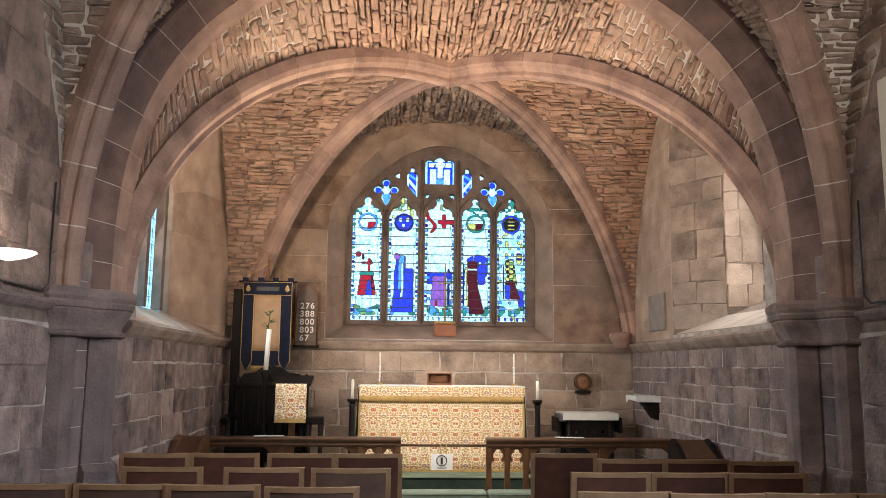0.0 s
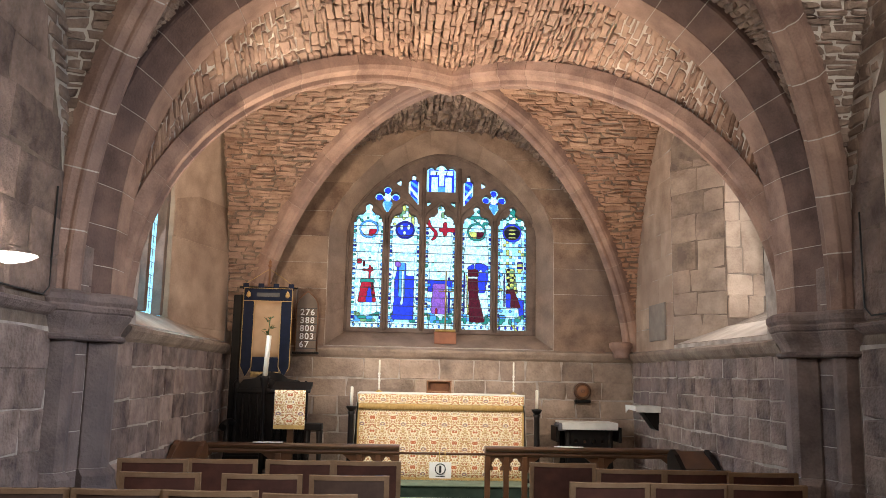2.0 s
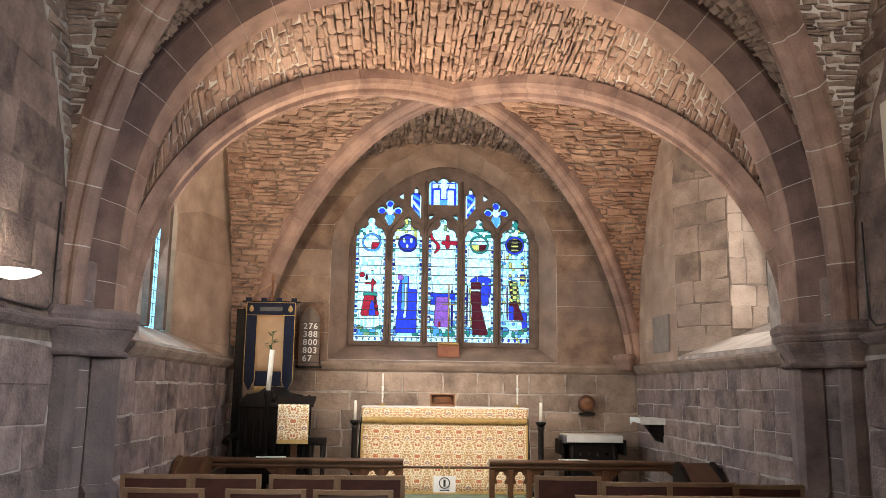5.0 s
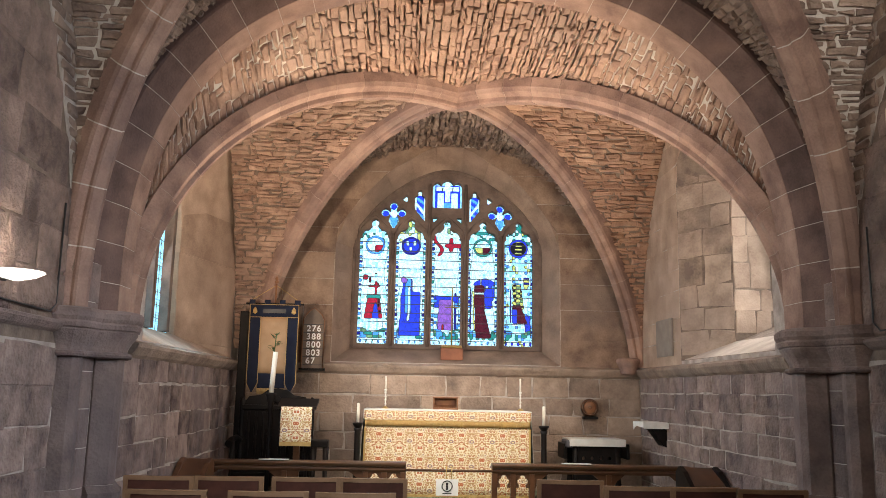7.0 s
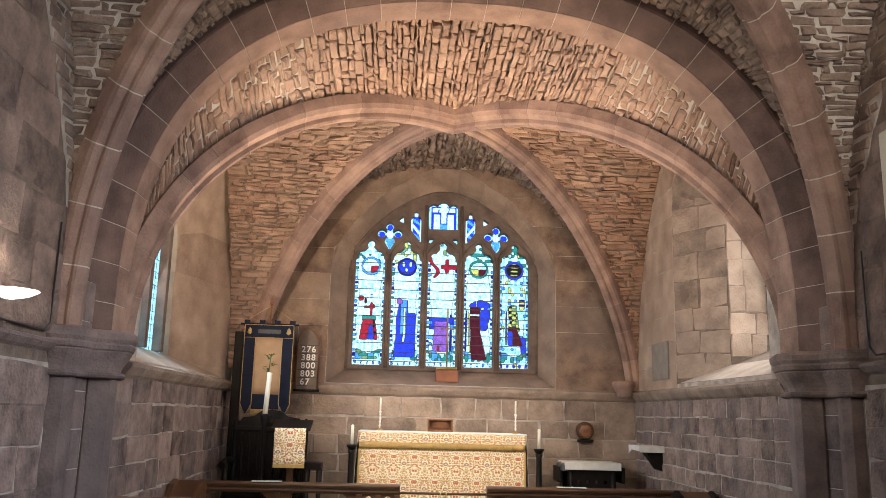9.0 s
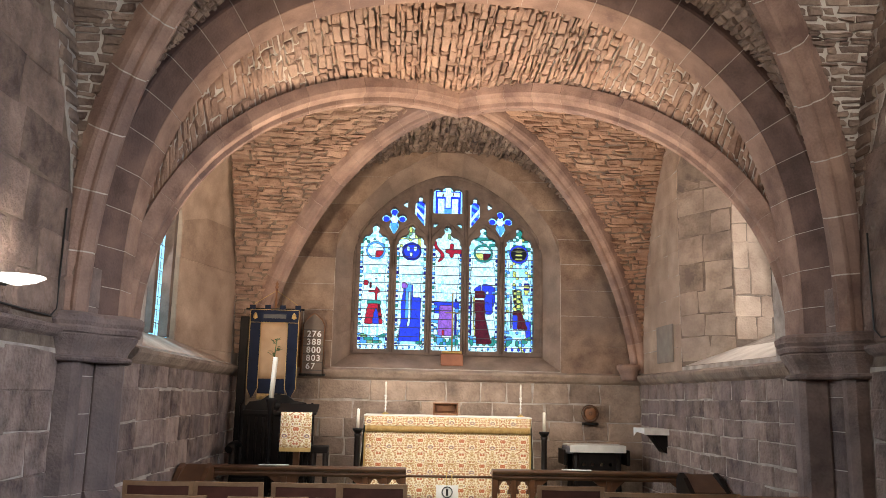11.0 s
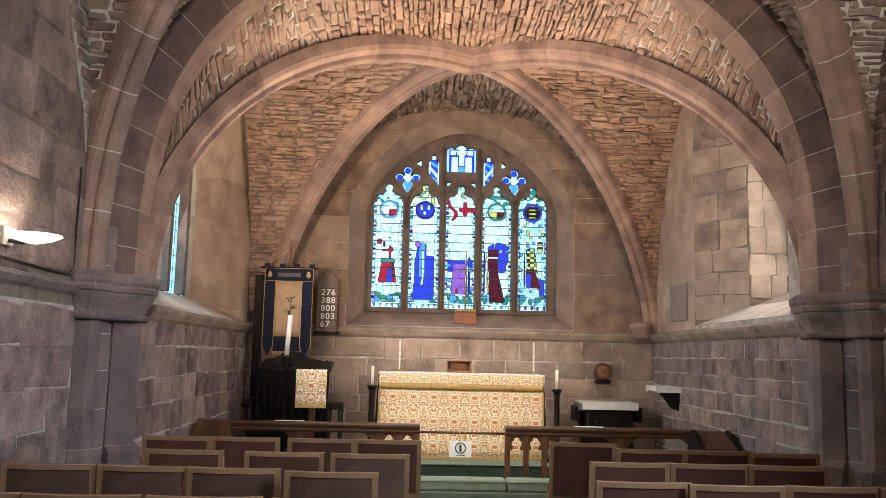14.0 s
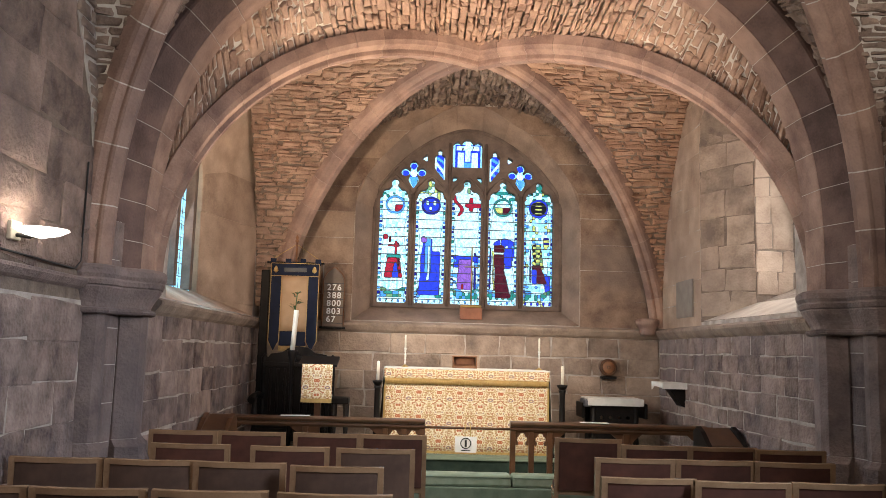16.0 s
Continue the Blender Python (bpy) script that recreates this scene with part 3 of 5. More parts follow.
prism(bm, STRING, lambda u, v, d: (XN + d, YE - 0.002 - u, ZST + v), XS - XN)
tagged(part("string_course", bm, EAST_ASHLAR, wall_east), "moulded sandstone string course")
bm = bmesh.new()
prism(bm, STRING, lambda u, v, d: (XN + 0.002 + u, 6.6 + d, ZST + v), YE - 6.7)
tagged(part("string_course", bm, EAST_ASHLAR, wall_north), "moulded sandstone string course")
bm = bmesh.new()
prism(bm, STRING, lambda u, v, d: (XS - 0.002 - u, 6.6 + d, ZST + v), YE - 6.7)
tagged(part("string_course", bm, EAST_ASHLAR, wall_south), "moulded sandstone string course")

NAVE_EDGE = lambda z: 5.78 - 0.42 * max(0.0, z - 2.6) ** 1.5 if z > 2.6 else 5.78
# ---- walls of the bay before the arch, and the nave closed behind the camera ----
for nm, x, sgn, nrm in (("wall_north_nave", XN2, -1, (1, 0, 0)), ("wall_south_nave", XS2, 1, (-1, 0, 0))):
    w = solo(nm, B(min(x, x + sgn * 0.6), max(x, x + sgn * 0.6), -4.0, 6.2, -0.1, 5.6), MORTAR_DARK, "nave wall of large weathered sandstone blocks", "wall", kind="structure")
    face = lambda u, v, d, x=x, sgn=sgn: (x + sgn * d, u, v)
    st = coursed(face, nrm, courses(0.0, 1.78, 0.26), -3.9, 5.75, 0.5, None, 0.013, 0.0022, 0.011, lump=0.018, wob=0.014)
    lay(w, "stone_block", st, ASHLAR, 150, (0, 5, 1))
    st = []
    beds = courses(1.97, 5.2, 0.34)
    for za, zb in zip(beds, beds[1:]):
        st += coursed(face, nrm, [za, zb], -3.9, NAVE_EDGE((za + zb) / 2), 0.6, None, 0.016, 0.003, 0.02, lump=0.035, wob=0.03)
    lay(w, "large_block", st, NAVE_ASHLAR, 150, (0, 5, 3))
    part("mortar_bed", B(min(x, x - sgn * 0.003), max(x, x - sgn * 0.003), -3.9, 5.75, 0.0, 1.8), MORTAR, w)
    # rubble between the end of the squared stones and the pier
    edge = [(NAVE_EDGE(1.98 + 0.26 * i), 1.98 + 0.26 * i) for i in range(13)]
    part("mortar_bed", prism(bmesh.new(), edge + [(5.95, 5.1), (5.95, 1.98)], lambda u, v, d, x=x, sgn=sgn: (x - sgn * d, u, v), 0.01), MORTAR, w)
    strip = lambda u, v, d, x=x, sgn=sgn: (x - sgn * 0.01, u, v)
    st = []
    beds = courses(2.0, 5.0, 0.085, 0.45)
    for za, zb in zip(beds, beds[1:]):
        st += coursed(strip, nrm, [za, zb], NAVE_EDGE((za + zb) / 2) + 0.02, 5.9, 0.22, None, 0.012, 0.007, 0.014, 0.65, 0.02, 0.015)
    lay(w, "rubble_stone", st, RUBBLE_COOL, 100, (0, 5, 3))
    bm = bmesh.new()
    prism(bm, STRING, lambda u, v, d, x=x, sgn=sgn: (x - sgn * (u * 0.75 + 0.002), -3.9 + d, 1.945 + v * 0.6), 9.7)
    part("string_course", bm, PIER_STONE, w)
solo("wall_west", B(-3.0, 4.0, -4.6, -4.0, -0.1, 5.6), PLASTER, "plain plastered wall closing the nave", "wall", kind="structure")
solo("ceiling", B(-3.6, 4.6, -4.6, 12.0, 5.5, 5.7), MORTAR, "stone roof slab over the vault", "ceiling", kind="structure")

# ---- floor, steps, carpet ----
floor = solo("floor", B(-3.0, 4.0, -4.6, 12.0, -0.12, -0.012), MORTAR, "worn stone flag floor", "floor", kind="structure")
st = []
for i in range(9):
    for j in range(18):
        x0, y0 = -2.4 + i * 0.65, -3.95 + j * 0.7
        st.append(([Vector((x0, y0, -0.012)), Vector((x0 + 0.65, y0, -0.012)), Vector((x0 + 0.65, y0 + 0.7, -0.012)), Vector((x0, y0 + 0.7, -0.012))], Vector((0, 0, 1)), 0.01, 0.004, 0.006))
lay(floor, "flagstone", st, FLAG, 170, (0, 0, 0))
solo("aisle_carpet", B(0.08, 1.05, -3.5, 8.6, 0.0, 0.012, bevel=0.004), CARPET, "green carpet runner along the centre aisle", "carpet", kind="structure")
solo("sanctuary_step", B(XN, XS, 8.65, YE, 0.0, 0.13, bevel=0.012), CARPET, "low sanctuary step covered in green carpet", "step", kind="structure")
fp = solo("altar_footpace", B(-1.0, 2.2, 9.66, YE - 0.02, 0.13, 0.27, bevel=0.006), CARPET_SHADED, "altar platform in green carpet, its front coloured darker for shade", "step", kind="structure")
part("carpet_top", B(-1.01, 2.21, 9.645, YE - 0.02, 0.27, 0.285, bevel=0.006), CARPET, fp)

for x0, x1 in ((-1.6, 0.985), (0.995, 2.75)):
    kn = thing("kneeler", "long padded kneeler in pale green cloth on the step", "kneeler", (0, 8.8, 0.13), "kneelers at the rail")
    part("cushion", B(x0, x1, -0.12, 0.13, 0.0, 0.125, bevel=0.028), KNEELER, kn)
    part("piping", tube(bmesh.new(), [(x0 + 0.01, -0.121, 0.1), (x1 - 0.01, -0.121, 0.1)], 0.006, 6), CARPET, kn)

# ---- piers with moulded capitals ----
def pier(sgn, nm):
    mx = lambda x: x if sgn < 0 else 2 * AX - x
    ob = thing(nm, "clustered sandstone wall pier with moulded capital", "pier", kind="structure")
    respond = [(-2.6, 6.14), (-2.27, 6.13), (-2.21, 6.09), (-2.08, 6.16), (-2.06, 6.24), (-2.13, 6.48), (-2.2, 6.62), (-2.6, 6.7)]
    shaft = [(-2.6, 5.77), (-2.36, 5.77), (-2.27, 5.8), (-2.235, 5.86), (-2.24, 5.93), (-2.3, 5.99), (-2.6, 6.0)]
    back = [(-2.62, 5.7), (-2.32, 5.84), (-2.245, 5.98), (-2.225, 6.12), (-2.17, 6.3), (-2.24, 6.7), (-2.62, 6.75)]

    def grown(poly, k, f=1.0):
        cx, cy = -2.6, (min(p[1] for p in poly) + max(p[1] for p in poly)) / 2
        return [(mx(cx + (x - cx) * (1 + k)), cy + (y - cy) * (1 + k * f)) for x, y in poly]

    def body(poly, levels):
        bm = bmesh.new()
        rings = [[bm.verts.new((x, y, z)) for x, y in grown(poly, k)] for z, k in levels]
        n = len(poly)
        for a, b in zip(rings, rings[1:]):
            for i in range(n):
                bm.faces.new((a[i], a[(i + 1) % n], b[(i + 1) % n], b[i]))
        bm.faces.new(rings[0][::-1]), bm.faces.new(rings[-1])
        bmesh.ops.recalc_face_normals(bm, faces=bm.faces)
        return bm

    part("pier_core", extrude_z(bmesh.new(), [(mx(x - 0.006), y) for x, y in back], 0, 2.4), LIME, ob)
    # pale strips: mortar lines and the shaft edges' highlight, both done in colour
    for x, y in ((-2.238, 6.105), (-2.372, 5.765)):
        part("mortar_highlight", tube(bmesh.new(), [(mx(x), y, 0.82), (mx(x) + 0.003, y, 1.3), (mx(x), y, 1.72)], 0.011, 6), LIME, ob)
    beds = courses(0.0, 2.4, 0.27, 0.1)
    for a, b in zip(beds, beds[1:]):
        part("core_stone", extrude_z(bmesh.new(), [(mx(x), y) for x, y in back], a + 0.003, b - 0.003), PIER_STONE, ob)
    for nm2, poly in (("respond", respond), ("rib_shaft", shaft)):
        part(nm2 + "_stone", body(poly, [(0.822, -0.004), (0.826, 0), (1.714, 0), (1.718, -0.004)]), PIER_STONE, ob)
        part("joint_core", body(poly, [(0.6, -0.008), (1.73, -0.008)]), LIME, ob)
        part(nm2 + "_base", body(poly, [(0, 0.16), (0.64, 0.16), (0.71, 0.1), (0.77, 0.1), (0.79, 0.05), (0.82, 0.0)]), PIER_STONE, ob)
    # one moulded capital carries shaft, hollow and respond: neck roll, bell, abacus
    crown = [(-2.62, 5.68), (-2.36, 5.7), (-2.26, 5.75), (-2.21, 5.84), (-2.19, 5.98), (-2.13, 6.04), (-2.06, 6.08), (-2.02, 6.16), (-2.03, 6.27), (-2.1, 6.5), (-2.2, 6.68), (-2.62, 6.74)]
    part("neck_roll", body(crown, [(1.715, -0.02), (1.722, 0.015), (1.738, 0.03), (1.754, 0.015), (1.76, -0.02)]), PIER_STONE, ob)
    part("bell", body(crown, [(1.757, -0.05), (1.79, -0.035), (1.83, 0.0), (1.87, 0.05), (1.9, 0.08), (1.91, 0.08)]), PIER_STONE, ob, "swelling bell of the capital")
    part("abacus", body(crown, [(1.909, 0.06), (1.92, 0.1), (1.95, 0.12), (1.965, 0.105), (1.99, 0.14), (2.03, 0.145), (2.05, 0.11), (2.06, 0.02)]), PIER_STONE, ob)
    return ob


pier(-1, "pier_north"), pier(1, "pier_south")

# ---- transverse arch ----
arch = thing("transverse_arch", "broad chamfered sandstone arch dividing nave and sanctuary", "arch", kind="structure")
T_ARCH = (2.646, 2.598, 2.3, 2.446, 1 / 2.446)
half = arch_points(*T_ARCH, 30)
curve = [(2.646, 1.98), (2.646, 2.15)] + half[::-1]
full = [(-s, z) for s, z in curve] + curve[::-1][1:]
# a flat soffit and, towards the nave, a broad chamfered order darkened for shade
voussoirs(arch, "voussoir", full, (AX, 6.44), (1, 0), [(-0.16, 0.0), (0.15, 0.0), (0.16, 0.01), (0.16, 0.42), (-0.16, 0.42)], 31, DRESSED, gap=0.0028, bed=LIME)
voussoirs(arch, "outer_order_stone", full, (AX, 6.44), (1, 0), [(-0.161, 0.004), (-0.43, 0.112), (-0.44, 0.13), (-0.44, 0.42), (-0.161, 0.42)], 31, SHADED_STONE, gap=0.0028, bed=LIME)

# ---- diagonal ribs ----
RIB = [(-0.038, 0.0), (0.038, 0.0), (0.05, 0.015), (0.052, 0.045), (0.075, 0.06), (0.1, 0.075), (0.115, 0.11), (0.115, 0.28), (-0.115, 0.28), (-0.115, 0.11), (-0.1, 0.075), (-0.075, 0.06), (-0.052, 0.045), (-0.05, 0.015)]
NEAR = (3.46, 2.65, 2.035, 2.0, 0.5)
NEAR_RIB = [(a * 1.3, min(b * 1.3, 0.245)) for a, b in RIB]
FAR_N = (2.98, 2.86, 1.89, 2.0, 0.65)
FAR_S = (3.22, 2.86, 1.89, 2.0, 0.65)
D_NN = (-2.0 - BOSS[0], 6.85 - BOSS[1])
D_NS = (3.05 - BOSS[0], 6.85 - BOSS[1])
D_FN = (-2.0 - BOSS[0], 10.85 - BOSS[1])
D_FS = (3.05 - BOSS[0], 10.85 - BOSS[1])
RIBS = ((D_NN, NEAR, 14, NEAR_RIB), (D_NS, NEAR, 14, NEAR_RIB), (D_FN, FAR_N, 12, RIB), (D_FS, FAR_S, 12, RIB))
ribs = thing("vault_ribs", "crossing moulded sandstone ribs of the sanctuary vault", "vault rib", kind="structure")
for d, prm, n, shape in RIBS:
    voussoirs(ribs, "rib_stone", arch_points(*prm, 40), BOSS, d, shape, n, DRESSED, gap=0.003, bed=JOINT)
for x, sgn in ((-2.0, -1), (3.05, 1)):
    part("corbel", lathe([(0.1, -0.1), (0.115, -0.06), (0.11, -0.04), (0.15, 0.03), (0.165, 0.05), (0.165, 0.1), (0.13, 0.12)], 8, (x - sgn * 0.02, 10.9, 1.9)), DRESSED, ribs)
nave_ribs = thing("nave_ribs", "moulded sandstone ribs springing into the nave vault", "vault rib", kind="structure")
NB = (0.5, 3.7)
NAVE = (3.44, 2.93, 2.05, 2.2, 1 / 2.2)
RIB2 = [(a * 1.05, b) for a, b in RIB]
for px in (-2.29, 3.24):
    voussoirs(nave_ribs, "rib_stone", arch_points(*NAVE, 40), NB, (px - NB[0], 5.82 - NB[1]), RIB2, 12, DRESSED)


# ---- vault webs of thin rubble ----
def rib_height(d, prm, axis, value):
    """Height of a rib's soffit where it passes a plan coordinate."""
    L = math.hypot(*d)
    s = (value - BOSS[axis]) / d[axis] * L
    return (sup(s, *prm) if s < prm[0] else prm[2]) + (0.05 if prm is NEAR else 0.0), s


def web(name, label, A, Bf, t0, t1, course, length, mat, bed, near, singles=300, proud=0.028, joint=0.0045, jit=0.016, recess=lambda t: 0.0):
    """A vault web ruled between two lines A(t) and Bf(t); courses run from one to the other. recess: how deep the joints are raked out."""
    N = 60
    tt = [t0 + (t1 - t0) * i / N for i in range(N + 1)]
    ob_bm = bmesh.new()
    back = [[ob_bm.verts.new(Vector(A(t)).lerp(Vector(Bf(t)), k / 6) + Vector((0, 0, recess(t)))) for k in range(7)] for t in tt]
    for a, b in zip(back, back[1:]):
        for k in range(6):
            ob_bm.faces.new((a[k], a[k + 1], b[k + 1], b[k]))
    ob = solo(name, ob_bm, bed, label, "vault", kind="structure")
    # course lines at even length along the longer edge
    mid = [(Vector(A(t)) + Vector(Bf(t))) / 2 for t in tt]
    acc = [0.0]
    for a, b in zip(mid, mid[1:]):
        acc.append(acc[-1] + (b - a).length)
    s, marks = 0.0, [t0]
    while s < acc[-1]:
        s += course * random.uniform(0.5, 1.6)
        k = next((i for i in range(N) if acc[i + 1] >= s), N - 1)
        marks.append(min(t1, t0 + (t1 - t0) * (k + min(1, (s - acc[k]) / max(1e-6, acc[k + 1] - acc[k]))) / N) if t1 > t0 else t0)
    stones = []
    for ta, tb in zip(marks, marks[1:]):
        a0, b0, a1, b1 = Vector(A(ta)), Vector(Bf(ta)), Vector(A(tb)), Vector(Bf(tb))
        L = ((b0 - a0).length + (b1 - a1).length) / 2
        if L < 0.05:
            continue
        n = max(1, round(L / length))
        ws = [random.uniform(0.35, 1.9) for _ in range(n)]
        f = 0.0
        for w in ws:
            g = f + w / sum(ws)
            q = [a0.lerp(b0, f), a0.lerp(b0, g), a1.lerp(b1, g), a1.lerp(b1, f)]
            q = [p + Vector([random.uniform(-jit, jit) for _ in range(3)]) for p in q]
            nr = (q[1] - q[0] + q[2] - q[3]).cross(q[3] - q[0] + q[2] - q[1])
            if nr.length < 1e-6:
                f = g
                continue
            nr.normalize()
            c = sum(q, Vector()) / 4
            if nr.dot(Vector((0.5, c.y if name.startswith("nave") else 8.0, 1.5)) - c) < 0:
                nr.negate()
                q.reverse()
            deep = recess(ta)
            stones.append((q, nr, proud * random.uniform(0.3, 1.7), joint * (1 + 7 * deep) * random.uniform(0.6, 1.5), random.uniform(0.008, 0.016), 0.03 + deep, 0.012))
            f = g
    lay(ob, "web_stone", stones, mat, singles, near)
    return ob


UP = 0.17


def west_a(x):
    return (x, 6.58, sup(x - AX, 2.72, 2.67, 2.3, 2.446, 1 / 2.446) + 0.015)


def west_b(x):
    d = D_NN if x < BOSS[0] else D_NS
    z, s = rib_height(d, NEAR, 0, x)
    return (x, max(6.58, BOSS[1] + d[1] * (x - BOSS[0]) / d[0]), z + UP)


def east_a(x):
    return (x, YE + 0.02, east_b(x)[2] + 0.02 + 0.22 * min(1.0, abs(x - BOSS[0]) / 1.3) ** 1.5)


def east_b(x):
    d, prm = (D_FN, FAR_N) if x < BOSS[0] else (D_FS, FAR_S)
    z, s = rib_height(d, prm, 0, x)
    return (x, min(YE + 0.02, BOSS[1] + d[1] * (x - BOSS[0]) / d[0]), z + UP)


def side_b(dn, df, prm_n, prm_f):
    def f(y):
        d, prm = (dn, prm_n) if y < BOSS[1] else (df, prm_f)
        z, s = rib_height(d, prm, 1, y)
        return (BOSS[0] + d[0] * (y - BOSS[1]) / d[1], y, z + UP)
    return f


def north_a(y):
    return (XN - 0.01, y, side_b(D_NN, D_FN, NEAR, FAR_N)(y)[2] + 0.02)


def south_a(y):
    return (XS + 0.01, y, side_b(D_NS, D_FS, NEAR, FAR_S)(y)[2] + 0.02)


web("vault_web_west", "warm-lit rubble vault between arch and crossing ribs", west_a, west_b, -2.14, 3.13, 0.06, 0.19, RUBBLE, LIME, (0.5, 6, 5), proud=0.017, joint=0.0042, jit=0.013, recess=lambda x: 0.07 * max(0.0, 1 - ((x - AX) / 1.5) ** 2))
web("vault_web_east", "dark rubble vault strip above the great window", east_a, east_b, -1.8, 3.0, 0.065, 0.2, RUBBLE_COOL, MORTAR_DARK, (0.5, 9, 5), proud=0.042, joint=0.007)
web("vault_web_north", "thin-coursed tan rubble vault cell", north_a, side_b(D_NN, D_FN, NEAR, FAR_N), 6.85, 10.72, 0.052, 0.2, RUBBLE, MORTAR_DARK, (-1, 10, 4), proud=0.022, joint=0.005, jit=0.02, recess=lambda y: 0.02)
web("vault_web_south", "thin-coursed tan rubble vault cell", south_a, side_b(D_NS, D_FS, NEAR, FAR_S), 6.85, 10.85, 0.052, 0.2, RUBBLE_RED, MORTAR_DARK, (2, 10, 4), proud=0.022, joint=0.005, jit=0.02, recess=lambda y: 0.02)


# nave vault: the cells beside and above the nave ribs
def nave_rib_at(px, v, axis):
    d = (px - NB[0], 5.82 - NB[1])
    L = math.hypot(*d)
    s = (v - NB[axis]) / d[axis] * L
    z = sup(s, *NAVE) if s < NAVE[0] else NAVE[2]
    return (NB[0] + d[0] * s / L, NB[1] + d[1] * s / L, z + 0.2)


for nm, px, xw, lab in (("nave_web_north", -2.29, XN2, "pale-jointed rubble cell of the nave vault"), ("nave_web_south", 3.24, XS2, "pale-jointed rubble cell of the nave vault")):
    web(nm, lab, lambda y, xw=xw, px=px: (xw, y, nave_rib_at(px, y, 1)[2] + 0.03), lambda y, px=px: nave_rib_at(px, y, 1), 3.75, 5.83, 0.048, 0.19, RUBBLE_COOL, LIME, (0, 5, 3), proud=0.014, joint=0.0055, jit=0.012)
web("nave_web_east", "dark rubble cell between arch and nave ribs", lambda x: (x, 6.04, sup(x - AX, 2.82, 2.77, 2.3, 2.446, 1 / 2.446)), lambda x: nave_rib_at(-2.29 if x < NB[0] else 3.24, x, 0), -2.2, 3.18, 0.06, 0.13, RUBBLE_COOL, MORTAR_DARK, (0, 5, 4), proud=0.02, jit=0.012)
solo("nave_web_west", B(-3, 4, -4, 3.72, 5.3, 5.45), PLASTER, "plain nave ceiling", "ceiling", kind="structure")


# ---- pierced stone and wood ----
def pierced(solid, u0, u1, v0, v1, step, place, depth, smooth=3):
    """A plate made where solid(u, v) holds, with rounded edges to its openings."""
    nu, nv = round((u1 - u0) / step), round((v1 - v0) / step)
    cell = [[solid(u0 + (i + 0.5) * step, v0 + (j + 0.5) * step) for j in range(nv)] for i in range(nu)]
    at = lambda i, j: 0 <= i < nu and 0 <= j < nv and cell[i][j]
    pos, edges = {}, {}
    for i in range(nu):
        for j in range(nv):
            if not cell[i][j]:
                continue
            for a, b, ii, jj in (((i, j), (i + 1, j), i, j - 1), ((i + 1, j), (i + 1, j + 1), i + 1, j), ((i + 1, j + 1), (i, j + 1), i, j + 1), ((i, j + 1), (i, j), i - 1, j)):
                pos.setdefault(a, (u0 + a[0] * step, v0 + a[1] * step))
                if not at(ii, jj):
                    edges.setdefault(a, []).append(b), edges.setdefault(b, []).append(a)
    for _ in range(smooth):
        new_pos = {}
        for k, ns in edges.items():
            if 0 < k[0] < nu and 0 < k[1] < nv:
                new_pos[k] = (sum(pos[n][0] for n in ns) / len(ns) * 0.5 + pos[k][0] * 0.5, sum(pos[n][1] for n in ns) / len(ns) * 0.5 + pos[k][1] * 0.5)
        pos.update(new_pos)
    bm = bmesh.new()
    f = {k: bm.verts.new(place(*p, 0)) for k, p in pos.items()}
    g = {k: bm.verts.new(place(*pos[k], depth)) for k in edges}
    for i in range(nu):
        for j in range(nv):
            if cell[i][j]:
                bm.faces.new((f[i, j], f[i + 1, j], f[i + 1, j + 1], f[i, j + 1]))
                for a, b, ii, jj in (((i, j), (i + 1, j), i, j - 1), ((i + 1, j), (i + 1, j + 1), i + 1, j), ((i + 1, j + 1), (i, j + 1), i, j + 1), ((i, j + 1), (i, j), i - 1, j)):
                    if not at(ii, jj):
                        bm.faces.new((f[b], f[a], g[a], g[b]))
    return bm


# ---- the great east window ----
LIGHTS = [EC - 1.015 + 0.508 * i for i in range(5)]     # middles of the five lights
LW, L0, L1 = 0.205, 2.165, 3.64


def in_light(x, z):
    """Which light holds the point: upright sides, two side lobes and a small one on top."""
    for k, c in enumerate(LIGHTS):
        a = abs(x - c)
        if a < LW and L0 < z < L1 + 0.02:
            return k
        if z >= L1 and (math.hypot(a - 0.1, z - L1 - 0.045) < 0.08 or math.hypot(a, z - L1 - 0.09) < 0.09 or math.hypot(a, z - L1 - 0.22) < 0.055):
            return k
    return -1


def in_tracery(x, z):
    s = abs(x - EC + 0.005)
    # quatrefoil: three round lobes, a pointed one below and an eye
    q, h = abs(s - 0.757), z - 4.012
    if math.hypot(s - 0.757, h) < 0.058 or math.hypot(s - 0.757, h - 0.1) < 0.06 or math.hypot(q - 0.115, h) < 0.062:
        return "quatrefoil"
    if -0.24 < h < -0.04 and q < (0.078 - abs(h + 0.12) * 0.3 if h > -0.12 else 0.078 * (h + 0.24) / 0.12):
        return "quatrefoil"
    if s < 0.207 and 4.1 < z < 4.37 or math.hypot(s - 0.145, z - 4.405) < 0.066 or math.hypot(s, z - 4.43) < 0.08:
        return "top"
    if 0.318 < s < 0.462 and z < 4.25 + 0.035 * math.cos((s - 0.39) * 20) and z > 3.893 + (s - 0.318) * 1.25:
        return "dagger"
    if math.hypot(s - 0.39, z - 4.315) < 0.034:
        return "dagger"
    if 0.566 < s < 0.655 and abs(z - 4.215) < 0.062 * (0.655 - s) / 0.089:
        return "eyelet"
    if s < 0.204 and 3.862 < z < 3.962 and s > 0.204 - (z - 3.862) * 0.88:
        return "eyelet"
    return ""


window_1 = thing("window_1", "five-light traceried window with bright stained glass", "window", kind="structure")
EI = E_IN


